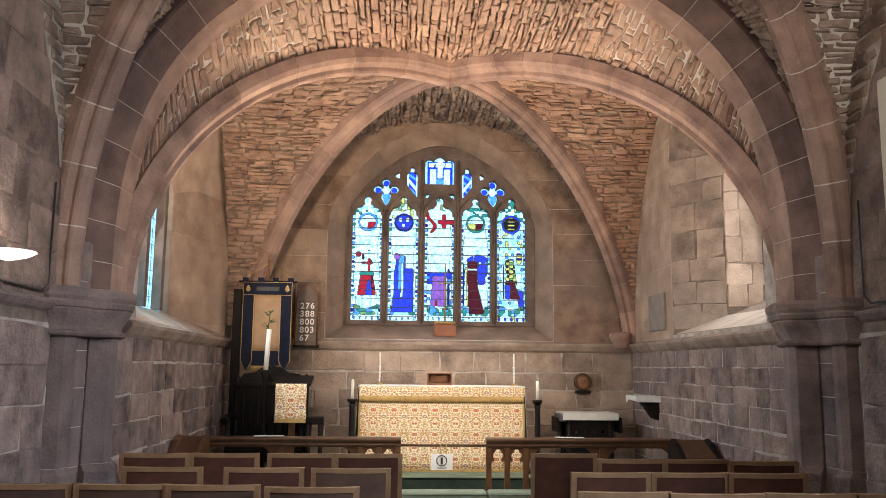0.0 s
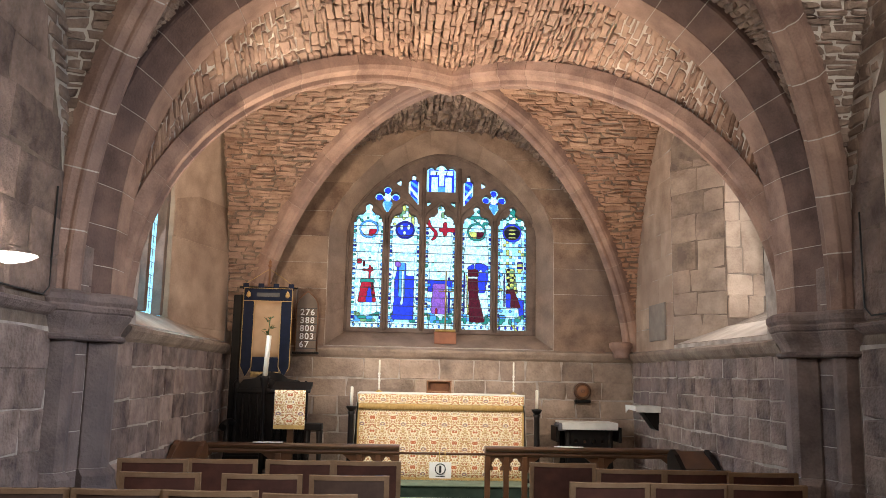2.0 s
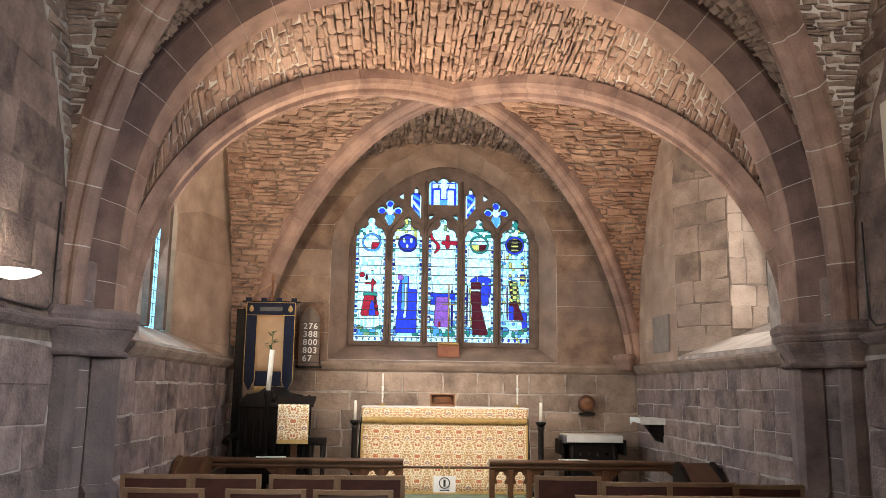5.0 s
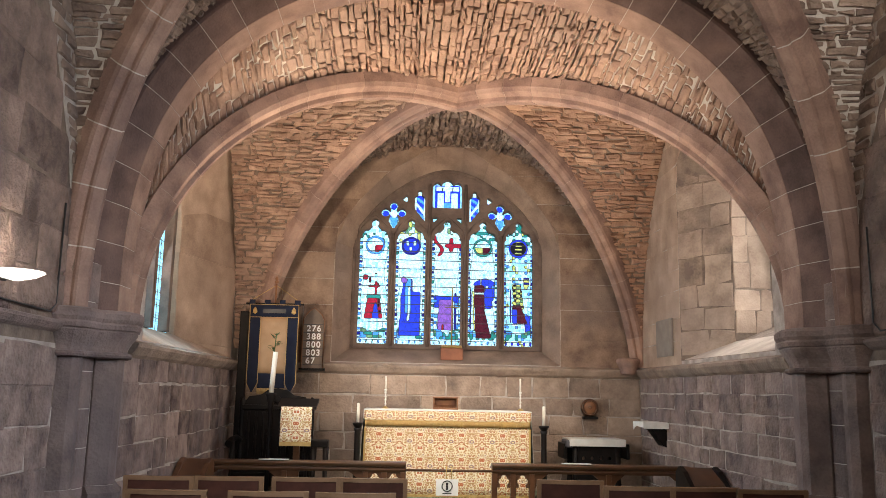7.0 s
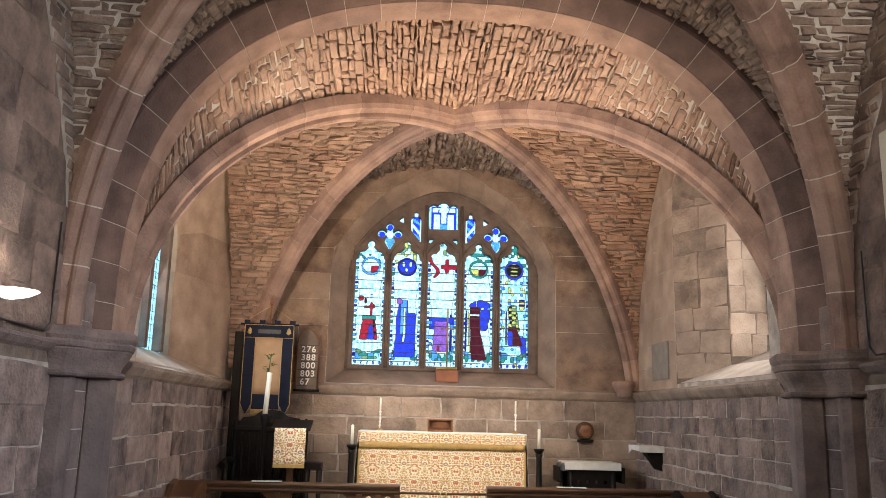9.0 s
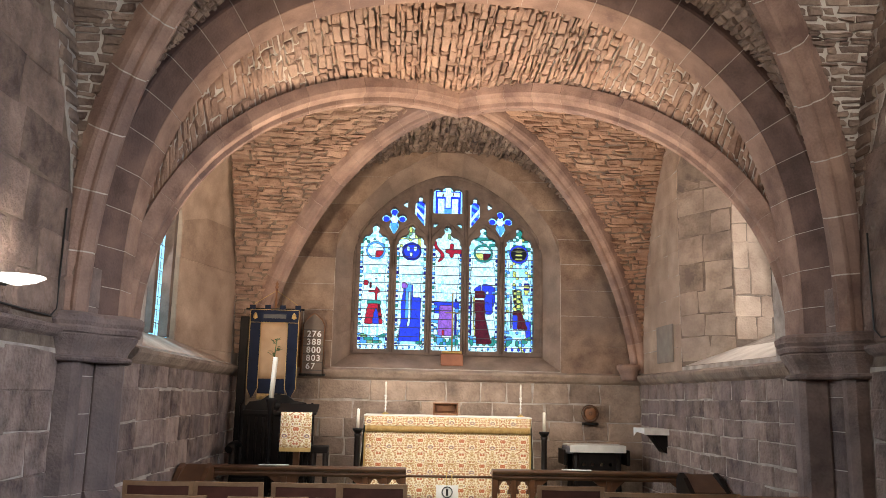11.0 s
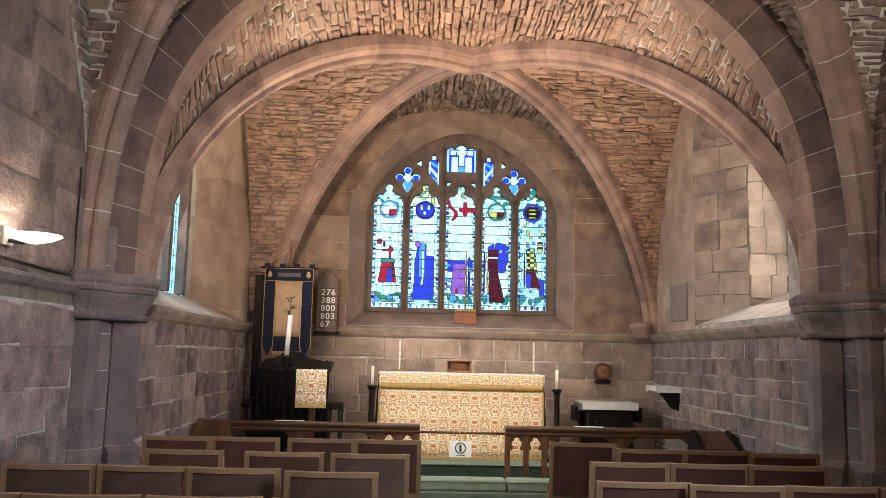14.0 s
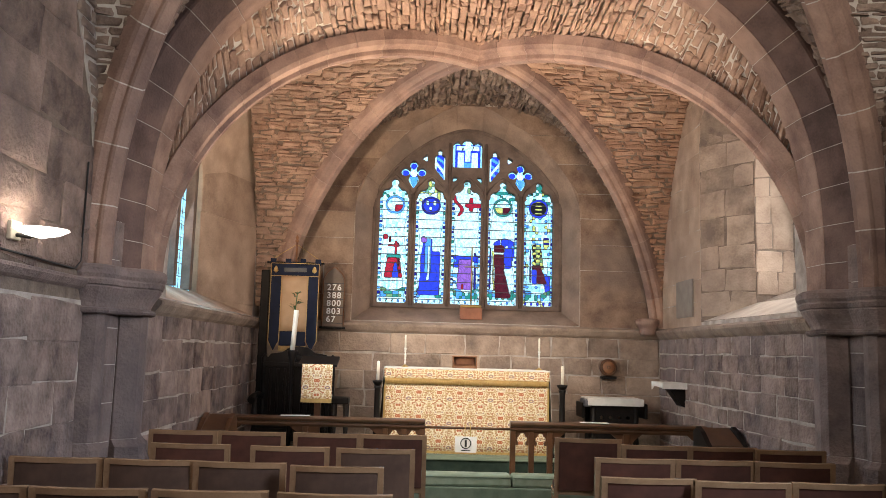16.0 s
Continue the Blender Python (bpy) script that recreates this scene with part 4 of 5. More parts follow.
def in_frame(x, z):
    e = edge_at(EI, z)
    return bool(e) and e[0] - 0.02 < x < e[1] + 0.02


part("tracery", pierced(lambda x, z: in_frame(x, z) and in_light(x, z) < 0 and not in_tracery(x, z), EC - 1.35, EC + 1.38, 2.06, 4.7, 0.0105, lambda u, v, d: (u, YE + 0.31 + d, v), 0.13, 4), BACKLIT_STONE, window_1, "cusped sandstone mullions and tracery")
# roll moulding round the window's head and jambs
bm = bmesh.new()
tube(bm, [(u, YE + 0.31, v) for u, v in E_IN[1:] + E_IN[:1]], 0.022, 8)
part("roll_moulding", bm, BACKLIT_STONE, window_1)

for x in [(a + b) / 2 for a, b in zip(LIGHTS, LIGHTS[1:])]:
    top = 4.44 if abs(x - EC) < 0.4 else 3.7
    part("mullion_roll", tube(bmesh.new(), [(x, YE + 0.308, 2.13), (x, YE + 0.308, top)], 0.024, 8), BACKLIT_STONE, window_1)
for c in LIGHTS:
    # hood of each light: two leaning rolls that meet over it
    part("hood_roll", tube(bmesh.new(), [(c - 0.25, YE + 0.31, 3.66), (c - 0.2, YE + 0.31, 3.78), (c - 0.1, YE + 0.31, 3.88), (c, YE + 0.31, 3.955), (c + 0.1, YE + 0.31, 3.88), (c + 0.2, YE + 0.31, 3.78), (c + 0.25, YE + 0.31, 3.66)], 0.013, 6), BACKLIT_STONE, window_1)

GLASS_COLOURS = {
    "white": (0.86, 0.99, 1.0), "pale": (0.5, 0.84, 0.95), "sky": (0.12, 0.42, 0.95), "blue": (0.03, 0.06, 0.72), "deep": (0.015, 0.02, 0.3), "red": (0.5, 0.015, 0.04),
    "maroon": (0.1, 0.006, 0.02), "green": (0.03, 0.3, 0.25), "yellow": (0.8, 0.72, 0.2), "mauve": (0.36, 0.13, 0.55), "black": (0.012, 0.012, 0.02), "olive": (0.25, 0.42, 0.2)}
GLASS = {k: glass(k + "_glass", c) for k, c in GLASS_COLOURS.items()}
PALETTE = list(GLASS)
CLEAR = clear_glass("clear_glass")


def figure(k, a, b, rnd):
    """Colour of the glass in light k at a across and b up its height."""
    inside = lambda a0, a1, b0, b1: a0 < a < a1 and b0 < b < b1
    if b < 0.06:
        tile = abs((a * 5) % 1 - 0.5) < 0.25 and 0.01 < b < 0.045
        return ("blue" if k == 4 else "sky" if rnd < 0.5 else "pale") if tile else "yellow" if k == 4 and rnd < 0.12 else "white"
    # crests and shields in the heads
    dx, dz = (a - 0.5) * 0.41, (b - 0.945) * 1.475
    if b > 1.06:
        return ("pale", "yellow", "white", "green", "green")[k] if rnd < 0.4 else ("pale", "olive", "olive", "pale", "yellow")[k] if rnd < 0.6 else "white"
    r = math.hypot(dx, dz)
    if k == 2:
        if 0.895 < b < 1.03 and (abs(a - 0.63) < 0.055 and b > 0.86 or abs(b - 0.955) < 0.02 and a > 0.42):
            return "red"
        if 0.85 < b < 1.05 and a < 0.42 and abs(a - 0.2 - 0.13 * math.sin((b - 0.85) * 26)) < 0.06:
            return "red"
        if r < 0.15:
            return "white"
    elif r < 0.105:
        if k == 0:
            return "red" if a > 0.5 and b < 0.95 else "pale" if a < 0.5 and b > 0.95 and rnd < 0.5 else "white"
        if k == 1:
            return "white" if abs(abs(a - 0.5) - 0.11) < 0.05 and 0.945 < b < 0.995 or abs(a - 0.5) < 0.05 and 0.895 < b < 0.935 else "blue"
        if k == 3:
            return ("maroon" if a > 0.5 else "yellow") if b < 0.945 else "pale" if rnd < 0.3 else "white"
        return "yellow" if abs(a - 0.5) < 0.15 and int(b * 55) % 2 else "black"
    elif r < 0.13:
        return ("sky", "deep", "white", "green", "blue")[k]
    elif b > 0.985:
        return ("pale" if rnd < 0.45 else "green" if rnd < 0.6 else "white") if k != 1 else "yellow" if rnd < 0.3 else "white"
    # border of small pieces
    if a < 0.1 or a > 0.9:
        q = int(b * 44)
        return ("green", "sky", "deep", "sky", "pale")[(q // 2 + k) % 5] if q % 2 == 0 else "pale" if k == 4 else "white"
    # ground under the feet
    if b < 0.135 + 0.02 * math.sin(a * 9):
        if not (k == 1 and 0.12 < a < 0.84 and b > 0.085) and not (k == 3 and 0.3 < a < 0.8 and b > 0.08):
            return "green" if rnd < 0.45 else "sky" if rnd < 0.65 else "olive" if rnd < 0.75 else "pale"
    c = a - 0.5
    if k == 0:
        if 0.245 < b < 0.43 and abs(c) < 0.2 + (0.43 - b) * 0.55:
            return "blue" if abs(c - 0.07) < 0.03 + (0.4 - b) * 0.55 and b < 0.4 else "maroon" if c > 0.14 and rnd < 0.4 else "red"
        if 0.425 <= b < 0.468 and abs(c) < 0.24:
            return "green"
        if 0.468 < b < 0.6 and (abs(c - 0.07) < 0.028 or 0.54 < b < 0.56 and abs(c) < 0.2):
            return "red"
        if inside(0.12, 0.29, 0.61, 0.66):
            return "red"
        if 0.55 < b < 0.68 and abs(c) < 0.17 and rnd < 0.2:
            return "maroon"
        if b < 0.25 and abs(abs(c) - 0.13) < 0.03:
            return "pale"
    elif k == 1:
        left, right = -0.3 - max(0, 0.3 - b) * 0.3 + max(0, b - 0.45) * 0.6, 0.32 - max(0, b - 0.5) * 0.9
        if 0.08 < b < 0.63 and left < c < right:
            if abs(c + 0.03 + (0.5 - b) * 0.08) < 0.035 and 0.22 < b < 0.56:
                return "white"
            if b > 0.5 and c > 0.08:
                return "white"
            return "mauve" if b > 0.585 and c < -0.1 else "sky" if -0.16 < c < 0.02 and b > 0.3 else "blue"
        if inside(0.2, 0.34, 0.59, 0.65):
            return "mauve"
    elif k == 2:
        if 0.14 < b < 0.43 and -0.27 < c - (b - 0.14) * 0.12 < 0.2 + (0.3 - b) * 0.2:
            return "red" if abs(c + 0.1) < 0.05 and b < 0.2 else "mauve"
        if 0.425 <= b < 0.465 and abs(c) < 0.26:
            return "blue"
        if 0.36 < b < 0.47 and (-0.42 < c < -0.22 or 0.26 < c < 0.4):
            return "blue" if rnd < 0.75 else "sky"
        if 0.15 < b < 0.5 and 0.27 < c < 0.33:
            return "deep"
        if b < 0.3 and abs(c) > 0.25 and rnd < 0.3:
            return "sky"
    elif k == 3:
        if 0.58 < b < 0.645 and -0.3 < c < 0.4 and b < 0.645 - (c - 0.08) ** 2 * 0.35:
            return "white" if abs(c + 0.05) < 0.03 else "blue"
        if 0.08 < b <= 0.58 and -0.27 + (0.58 - b) * 0.1 < c < 0.06 + max(0, 0.35 - b) * 0.9:
            return "white" if 0.495 < b < 0.51 else "maroon"
        if 0.36 < b <= 0.6 and 0.06 < c < 0.4 - max(0, 0.5 - b) * 0.7:
            return "blue" if rnd < 0.72 else "sky" if rnd < 0.86 else "white"
        if abs(c + 0.3 - (0.5 - b) * 0.12) < 0.018 and 0.1 < b < 0.53:
            return "yellow"
        if abs(c + 0.38) < 0.02 and b < 0.55:
            return "deep"
    else:
        if 0.225 < b < 0.4 and -0.2 < c < 0.24 - (b - 0.225) * 1.3 + 0.06:
            return "blue" if c < -0.03 and b < 0.36 else "maroon"
        if 0.36 < b < 0.6 and abs(c + 0.02 - (0.5 - b) * 0.5) < 0.15:
            return "yellow" if (int(b * 40) + int(a * 9)) % 2 else "black" if rnd < 0.6 else "olive"
        if inside(0.68, 0.88, 0.575, 0.665):
            return "deep" if (int(b * 60) % 3 == 0) else "yellow"
        if 0.12 < b < 0.3 and c > 0.18 + (0.3 - b) * 0.4:
            return "blue"
        if abs(c + 0.25) < 0.018 and 0.22 < b < 0.55:
            return "deep"
        return "pale" if rnd < 0.4 else "sky" if rnd < 0.5 else "yellow" if rnd < 0.56 else "white"
    return "white" if rnd < 0.9 else "pale"


def stained(k):
    c = LIGHTS[k]
    bm = bmesh.new()
    nu, nv = 30, 124
    du, dv = 2 * LW / nu, (L1 + 0.29 - L0) / nv
    jit = lambda i, j: (random.uniform(-0.25, 0.25) * du if 0 < i < nu else 0, random.uniform(-0.25, 0.25) * dv if 0 < j < nv else 0)
    grid = {}
    for i in range(nu + 1):
        for j in range(nv + 1):
            a, b = jit(i, j)
            grid[i, j] = bm.verts.new((c - LW - 0.004 + i * (du + 0.0006) + a, YE + 0.41, L0 - 0.004 + j * dv + b))
    tone, hue = {}, {}
    for i in range(nu):
        for j in range(nv):
            rnd = tone.setdefault((i // 3, j // 3), random.random())
            b = ((j + 0.5) * dv) / (L1 - L0)
            hue[i, j] = PALETTE.index(figure(k, (i + 0.5) / nu, b, rnd))
    # pieces of one colour get smooth outlines with lead along them
    plain = (PALETTE.index("white"), PALETTE.index("pale"))
    differs = lambda a, b: a != b and not (a in plain and b in plain)
    seam = {}
    for (i, j), h in hue.items():
        if i + 1 < nu and differs(hue[i + 1, j], h):
            seam.setdefault((i + 1, j), []).append((i + 1, j + 1)), seam.setdefault((i + 1, j + 1), []).append((i + 1, j))
        if j + 1 < nv and differs(hue[i, j + 1], h):
            seam.setdefault((i, j + 1), []).append((i + 1, j + 1)), seam.setdefault((i + 1, j + 1), []).append((i, j + 1))
    for _ in range(3):
        moved = {p: sum((grid[q].co for q in qs), Vector()) / len(qs) * 0.5 + grid[p].co * 0.5 for p, qs in seam.items() if 2 < p[0] < nu - 2 and 0 < p[1] < nv}
        for p, co in moved.items():
            grid[p].co = co
    lead = bmesh.new()
    for p, qs in seam.items():
        for q in qs:
            if p < q:
                a, b = grid[p].co, grid[q].co
                t = (b - a).normalized()
                w = Vector((-t.z, 0, t.x)) * 0.0038
                lead.faces.new([lead.verts.new(x + Vector((0, -0.002, 0))) for x in (a - w - t * 0.002, b - w + t * 0.002, b + w + t * 0.002, a + w - t * 0.002)])
    for i in range(nu):
        for j in range(nv):
            f = bm.faces.new((grid[i, j], grid[i + 1, j], grid[i + 1, j + 1], grid[i, j + 1]))
            f.material_index = hue[i, j]
    ob = part("stained_light", bm, [GLASS[q] for q in PALETTE], window_1, ("white, red and blue glass with a red-skirted figure", "glass with a tall figure robed in blue", "white and mauve glass under a red cross", "glass with a figure robed in dark red and blue", "pale blue and yellow glass with small figures")[k])
    bm = bmesh.new()
    for q in range(12):
        z = L0 + 0.06 + q * 0.125
        box(bm, c - LW, c + LW, YE + 0.395, YE + 0.407, z - 0.0045, z + 0.0045)
    part("saddle_bar", bm, LEAD, ob)
    part("lead_outline", lead, LEAD, ob)
    bm = bmesh.new()
    for q in (-1.4, 1.4):
        tube(bm, [(c + q * 0.115 + 0.02 * math.sin(z * 9 + k + q), YE + 0.404, z) for z in [L0 + 0.06 * t for t in range(24)]], 0.0032, 5)
    part("lead_came", bm, LEAD, ob)
    return ob


for k in range(5):
    stained(k)
# glass of the tracery openings
for nm, u0, u1, v0, v1, cols in (("quatrefoil_glass", -0.97, -0.55, 3.75, 4.2, ("blue", "sky", "white")), ("quatrefoil_glass", 0.54, 0.96, 3.75, 4.2, ("blue", "sky", "white")),
                                 ("top_glass", -0.27, 0.27, 4.08, 4.56, ("white", "blue", "sky", "pale", "white")), ("dagger_glass", -0.49, -0.29, 3.87, 4.37, ("sky", "white", "blue")), ("dagger_glass", 0.29, 0.49, 3.87, 4.37, ("sky", "white", "blue")),
                                 ("eyelet_glass", -0.68, -0.54, 4.13, 4.3, ("white",)), ("eyelet_glass", 0.54, 0.68, 4.13, 4.3, ("white",)), ("eyelet_glass", -0.23, 0.23, 3.84, 3.98, ("pale",))):
    bm = bmesh.new()
    n = 30
    for i in range(n):
        for j in range(n):
            a0, a1, b0, b1 = (u0 + (u1 - u0) * i / n, u0 + (u1 - u0) * (i + 1) / n, v0 + (v1 - v0) * j / n, v0 + (v1 - v0) * (j + 1) / n)
            f = bm.faces.new([bm.verts.new((EC + u, YE + 0.41, v)) for u, v in ((a0, b0), (a1, b0), (a1, b1), (a0, b1))])
            am, bmid = (a0 + a1) / 2, (b0 + b1) / 2
            if nm == "quatrefoil_glass":
                q, h = abs(abs(am + 0.005) - 0.757), bmid - 4.012
                rim = min(abs(math.hypot(q, h - 0.1) - 0.055), abs(math.hypot(q - 0.115, h) - 0.057)) < 0.012 or h < -0.05 and q > (0.058 if h > -0.12 else 0.058 * (h + 0.22) / 0.1)
                key = "white" if math.hypot(q, h) < 0.052 else "pale" if rim else "sky" if h < -0.05 else "blue"
            elif nm == "top_glass":
                # three pale figures on a blue ground
                fig = abs(abs(am) - 0.105) < 0.045 and bmid < 4.33 or abs(am) < 0.03 and bmid > 4.2 or abs(bmid - 4.4) < 0.025 and abs(am) < 0.16
                key = "white" if fig or bmid < 4.12 else "pale" if abs(am) > 0.185 or bmid > 4.44 else "sky" if bmid < 4.2 and abs(am) < 0.05 else "blue"
            elif nm == "dagger_glass":
                g = abs(am) - 0.39
                band = abs(bmid - 4.1 - g * 1.3) < 0.03
                key = "white" if bmid > 4.285 or band or abs(g) > 0.052 else "blue" if math.sin(bmid * 60 + am * 40) > -0.2 else "sky"
            else:
                key = cols[0]
            f.material_index = PALETTE.index(key)
    part(nm, bm, [GLASS[q] for q in PALETTE], window_1)

# ---- side windows: leaded glazing ----
def leaded(nm, label, place, c, W, z0, z1, arch_rise, col, mull, stone=DRESSED):
    ob = thing(nm, label, "window", kind="structure")
    bm = bmesh.new()
    n = 12
    rows = [(-W, z0), (W, z0)] + [(W * math.cos(math.pi * i / n), z1 + arch_rise * math.sin(math.pi * i / n)) for i in range(n + 1)]
    bm.faces.new([bm.verts.new(place(c + u, v, 0.0)) for u, v in rows])
    part("pane", bm, GLASS[col] if col in GLASS else CLEAR, ob)
    bm = bmesh.new()
    z = z0
    while z < z1 + arch_rise:
        tube(bm, [place(c - W, z, -0.01), place(c + W, z, -0.01)], 0.004, 5)
        z += 0.14
    u = -W
    while u < W:
        tube(bm, [place(c + u, z0, -0.008), place(c + u, z1 + arch_rise, -0.008)], 0.003, 5)
        u += 0.13
    part("lead_came", bm, LEAD, ob)
    for m in mull:
        bm = bmesh.new()
        prism(bm, [(m - 0.07, -0.05), (m + 0.07, -0.05), (m + 0.05, -0.14), (m - 0.05, -0.14)], lambda u, v, d: place(c + u, z0 + d, v), z1 + arch_rise - z0)
        part("mullion", bm, stone, ob)
    return ob


leaded("window_2", "tall leaded window with pale blue glass", lambda u, v, d: (XN - 0.46 - d, u, v), 8.42, 0.9, 2.1, 3.3, 0.72, "pale", (-0.15, 0.42), BACKLIT_STONE)
leaded("window_3", "leaded clear window in the sunny wall", lambda u, v, d: (XS + 0.95 + d, u, v), 8.1, 0.7, 2.3, 3.3, 0.65, "clear", (-0.1,))
SKYGLOW = glow("bright_sky", (0.82, 0.94, 1.0), 0.98)
solo("backdrop", B(-8, 9, 17.0, 17.1, -1, 14), SKYGLOW, "bright overcast sky beyond the window", "sky", kind="structure")
solo("backdrop", B(-8.1, -8.0, 2, 16.5, -1, 12), SKYGLOW, "bright overcast sky beyond the window", "sky", kind="structure")
solo("ground", B(-60, 60, -50, 70, -0.6, -0.3), LEAF, "grass round the chapel", "ground", kind="structure")


# ---- altar ----
def cloth(u0, u1, v0, v1, place, folds=0.004, nu=60, nv=8, wave=9.0):
    """A hanging cloth with soft folds."""
    bm = bmesh.new()
    g = [[bm.verts.new(place(u0 + (u1 - u0) * i / nu, v0 + (v1 - v0) * j / nv, folds * math.sin(wave * (u0 + (u1 - u0) * i / nu) * 2 + 1.3 * math.sin(i * 0.21)) * (1 - j / nv))) for j in range(nv + 1)] for i in range(nu + 1)]
    for a, b in zip(g, g[1:]):
        for j in range(nv):
            bm.faces.new((a[j], b[j], b[j + 1], a[j + 1])).smooth = True
    return bm


def thick(ob, t=0.003):
    s = ob.modifiers.new("thickness", "SOLIDIFY")
    s.thickness = t
    return ob


ax0, ax1, ay0, ay1, az0, az1 = -0.42, 1.585, 10.12, 10.76, 0.285, 1.29
altar = thing("altar", "altar vested in gold and red brocade with white linen", "altar")
part("table_body", B(ax0 + 0.03, ax1 - 0.03, ay0 + 0.03, ay1, az0, az1, bevel=0.01), OAK, altar, "oak altar table")
thick(part("frontal", cloth(ax0, ax1, az0, az1 - 0.02, lambda u, v, d: (u, ay0 + d, v)), BROCADE, altar, "brocade frontal with red and blue sprigs"))
upper = thick(part("superfrontal", cloth(ax0 - 0.012, ax1 + 0.012, az1 - 0.11, az1 + 0.004, lambda u, v, d: (u, ay0 - 0.014 + d, v), 0.003), BROCADE, altar))
bm = bmesh.new()
n = 180
for i in range(n):
    u = ax0 + (ax1 - ax0) * (i + 0.5) / n
    tube(bm, [(u, ay0 - 0.016, az1 - 0.11), (u + random.uniform(-.002, .002), ay0 - 0.014, az1 - 0.185)], 0.006, 4)
part("gold_fringe", bm, GOLD, upper, "gold fringe under the superfrontal")
part("linen_cloth", B(ax0 - 0.02, ax1 + 0.02, ay0 - 0.02, ay1 + 0.01, az1 + 0.002, az1 + 0.018, bevel=0.006), LINEN, altar, "white linen altar cloth")
for x, s in ((ax0, -1), (ax1, 1)):
    thick(part("linen_fall", cloth(ay0 - 0.01, ay1, az0 + 0.12, az1 + 0.01, lambda u, v, d, x=x, s=s: (x + s * (0.016 + (az1 - v) * 0.05 + d), u, v), 0.008, 20), LINEN, altar, "white linen hanging at the end"))
bm = bmesh.new()
for x in (ax0 + 0.002, ax1 - 0.002):
    box(bm, x - 0.012, x + 0.012, ay0 - 0.006, ay0 + 0.004, az0 + 0.05, az1 - 0.19)
box(bm, ax0, ax1, ay0 - 0.007, ay0 + 0.004, az0 + 0.004, az0 + 0.03)
part("braid", bm, GOLD, altar)


def thin_candlestick(x):
    ob = thing("altar_candlestick", "slim pale candlestick with candle on the altar", "candlestick", (x, 10.5, az1 + 0.018), "altar candlesticks")
    part("base", lathe([(0.045, 0), (0.045, 0.008), (0.03, 0.016), (0.012, 0.03)], 16), BRASS, ob)
    prof = [(0.009, 0.03)]
    for i in range(4):
        z = 0.05 + i * 0.045
        prof += [(0.009, z), (0.016, z + 0.01), (0.009, z + 0.02)]
    part("stem", lathe(prof + [(0.018, 0.225), (0.018, 0.235), (0.008, 0.24)], 12), LINEN, ob)
    part("candle", lathe([(0.0115, 0.235), (0.0115, 0.40), (0.004, 0.405)], 12), WAX, ob)


thin_candlestick(-0.19), thin_candlestick(1.52)
bs = thing("book_stand", "small open honey-coloured wooden stand on the altar", "book stand", (0.57, 10.55, az1 + 0.018))
part("back_board", B(-0.15, 0.15, 0.06, 0.075, 0.0, 0.14, bevel=0.004), HONEY, bs)
part("tray", B(-0.15, 0.15, -0.06, 0.06, 0.0, 0.02, bevel=0.004), HONEY, bs)
for s in (-1, 1):
    part("side", B(s * 0.15 - 0.008, s * 0.15 + 0.008, -0.06, 0.075, 0.0, 0.14, bevel=0.004), HONEY, bs)
part("rim", B(-0.16, 0.16, -0.06, 0.08, 0.14, 0.155, bevel=0.004), HONEY, bs)
part("panel", B(-0.11, 0.11, 0.03, 0.045, 0.05, 0.125, bevel=0.003), HONEY, bs, "lighter wood panel")

cross = thing("altar_cross", "brass cross on a reddish wooden block", "cross", (0.67, 11.14, 1.95))
part("block", B(-0.15, 0.15, -0.08, 0.08, 0.0, 0.16, bevel=0.008), material("red_wood", (0.18, 0.06, 0.03), (0.32, 0.12, 0.06), 0.5, 8, 90, 0.1, 0.002), cross, "reddish wooden block")
part("step", B(-0.14, 0.14, -0.055, 0.055, 0.16, 0.2, bevel=0.012), BRASS, cross)
bm = tube(bmesh.new(), [(0, 0, 0.2), (0, 0, 1.0)], 0.01, 8)
part("shaft", bm, BRASS, cross)
part("crossbar", tube(bmesh.new(), [(-0.1, 0, 0.72), (0.1, 0, 0.72)], 0.008, 8), BRASS, cross)
part("boss", lathe([(0.02, -0.01), (0.045, 0.0), (0.02, 0.012)], 16, (0, -0.01, 0.72)), BRASS, cross)


def standard(x):
    ob = thing("standard_candlestick", "tall dark turned standard candlestick with white candle", "candlestick", (x, 9.98, 0.285), "standard candlesticks")
    part("foot", lathe([(0.13, 0), (0.13, 0.03), (0.09, 0.06), (0.04, 0.09)], 8), OAK_DARK, ob)
    part("shaft", lathe([(0.042, 0.09), (0.036, 0.3), (0.045, 0.34), (0.036, 0.38), (0.034, 0.76), (0.046, 0.8)], 8), OAK_DARK, ob)
    part("drip_pan", lathe([(0.03, 0.8), (0.06, 0.84), (0.066, 0.86), (0.03, 0.865)], 14), OAK_DARK, ob)
    candle = part("candle", lathe([(0.018, 0.865), (0.018, 1.085), (0.004, 1.095)], 14), WAX, ob)
    part("wick", lathe([(0.002, 1.09), (0.002, 1.11)], 6), IRON, candle)


standard(-0.5), standard(1.73)

# ---- communion rail ----
def trefoil_panel(w, z0, z1):
    def solid(u, v):
        a, t = abs(u), v - z0
        h = z1 - z0
        hole = (math.hypot(u, v - (z1 - 0.05)) < 0.032) or (math.hypot(a - 0.03, v - (z1 - 0.085)) < 0.03) or (a < 0.04 and v < z1 - 0.1)
        return not hole
    return pierced(solid, -w / 2, w / 2, z0, z1, 0.005, lambda u, v, d: (u, -0.015 + d, v), 0.03, 3)


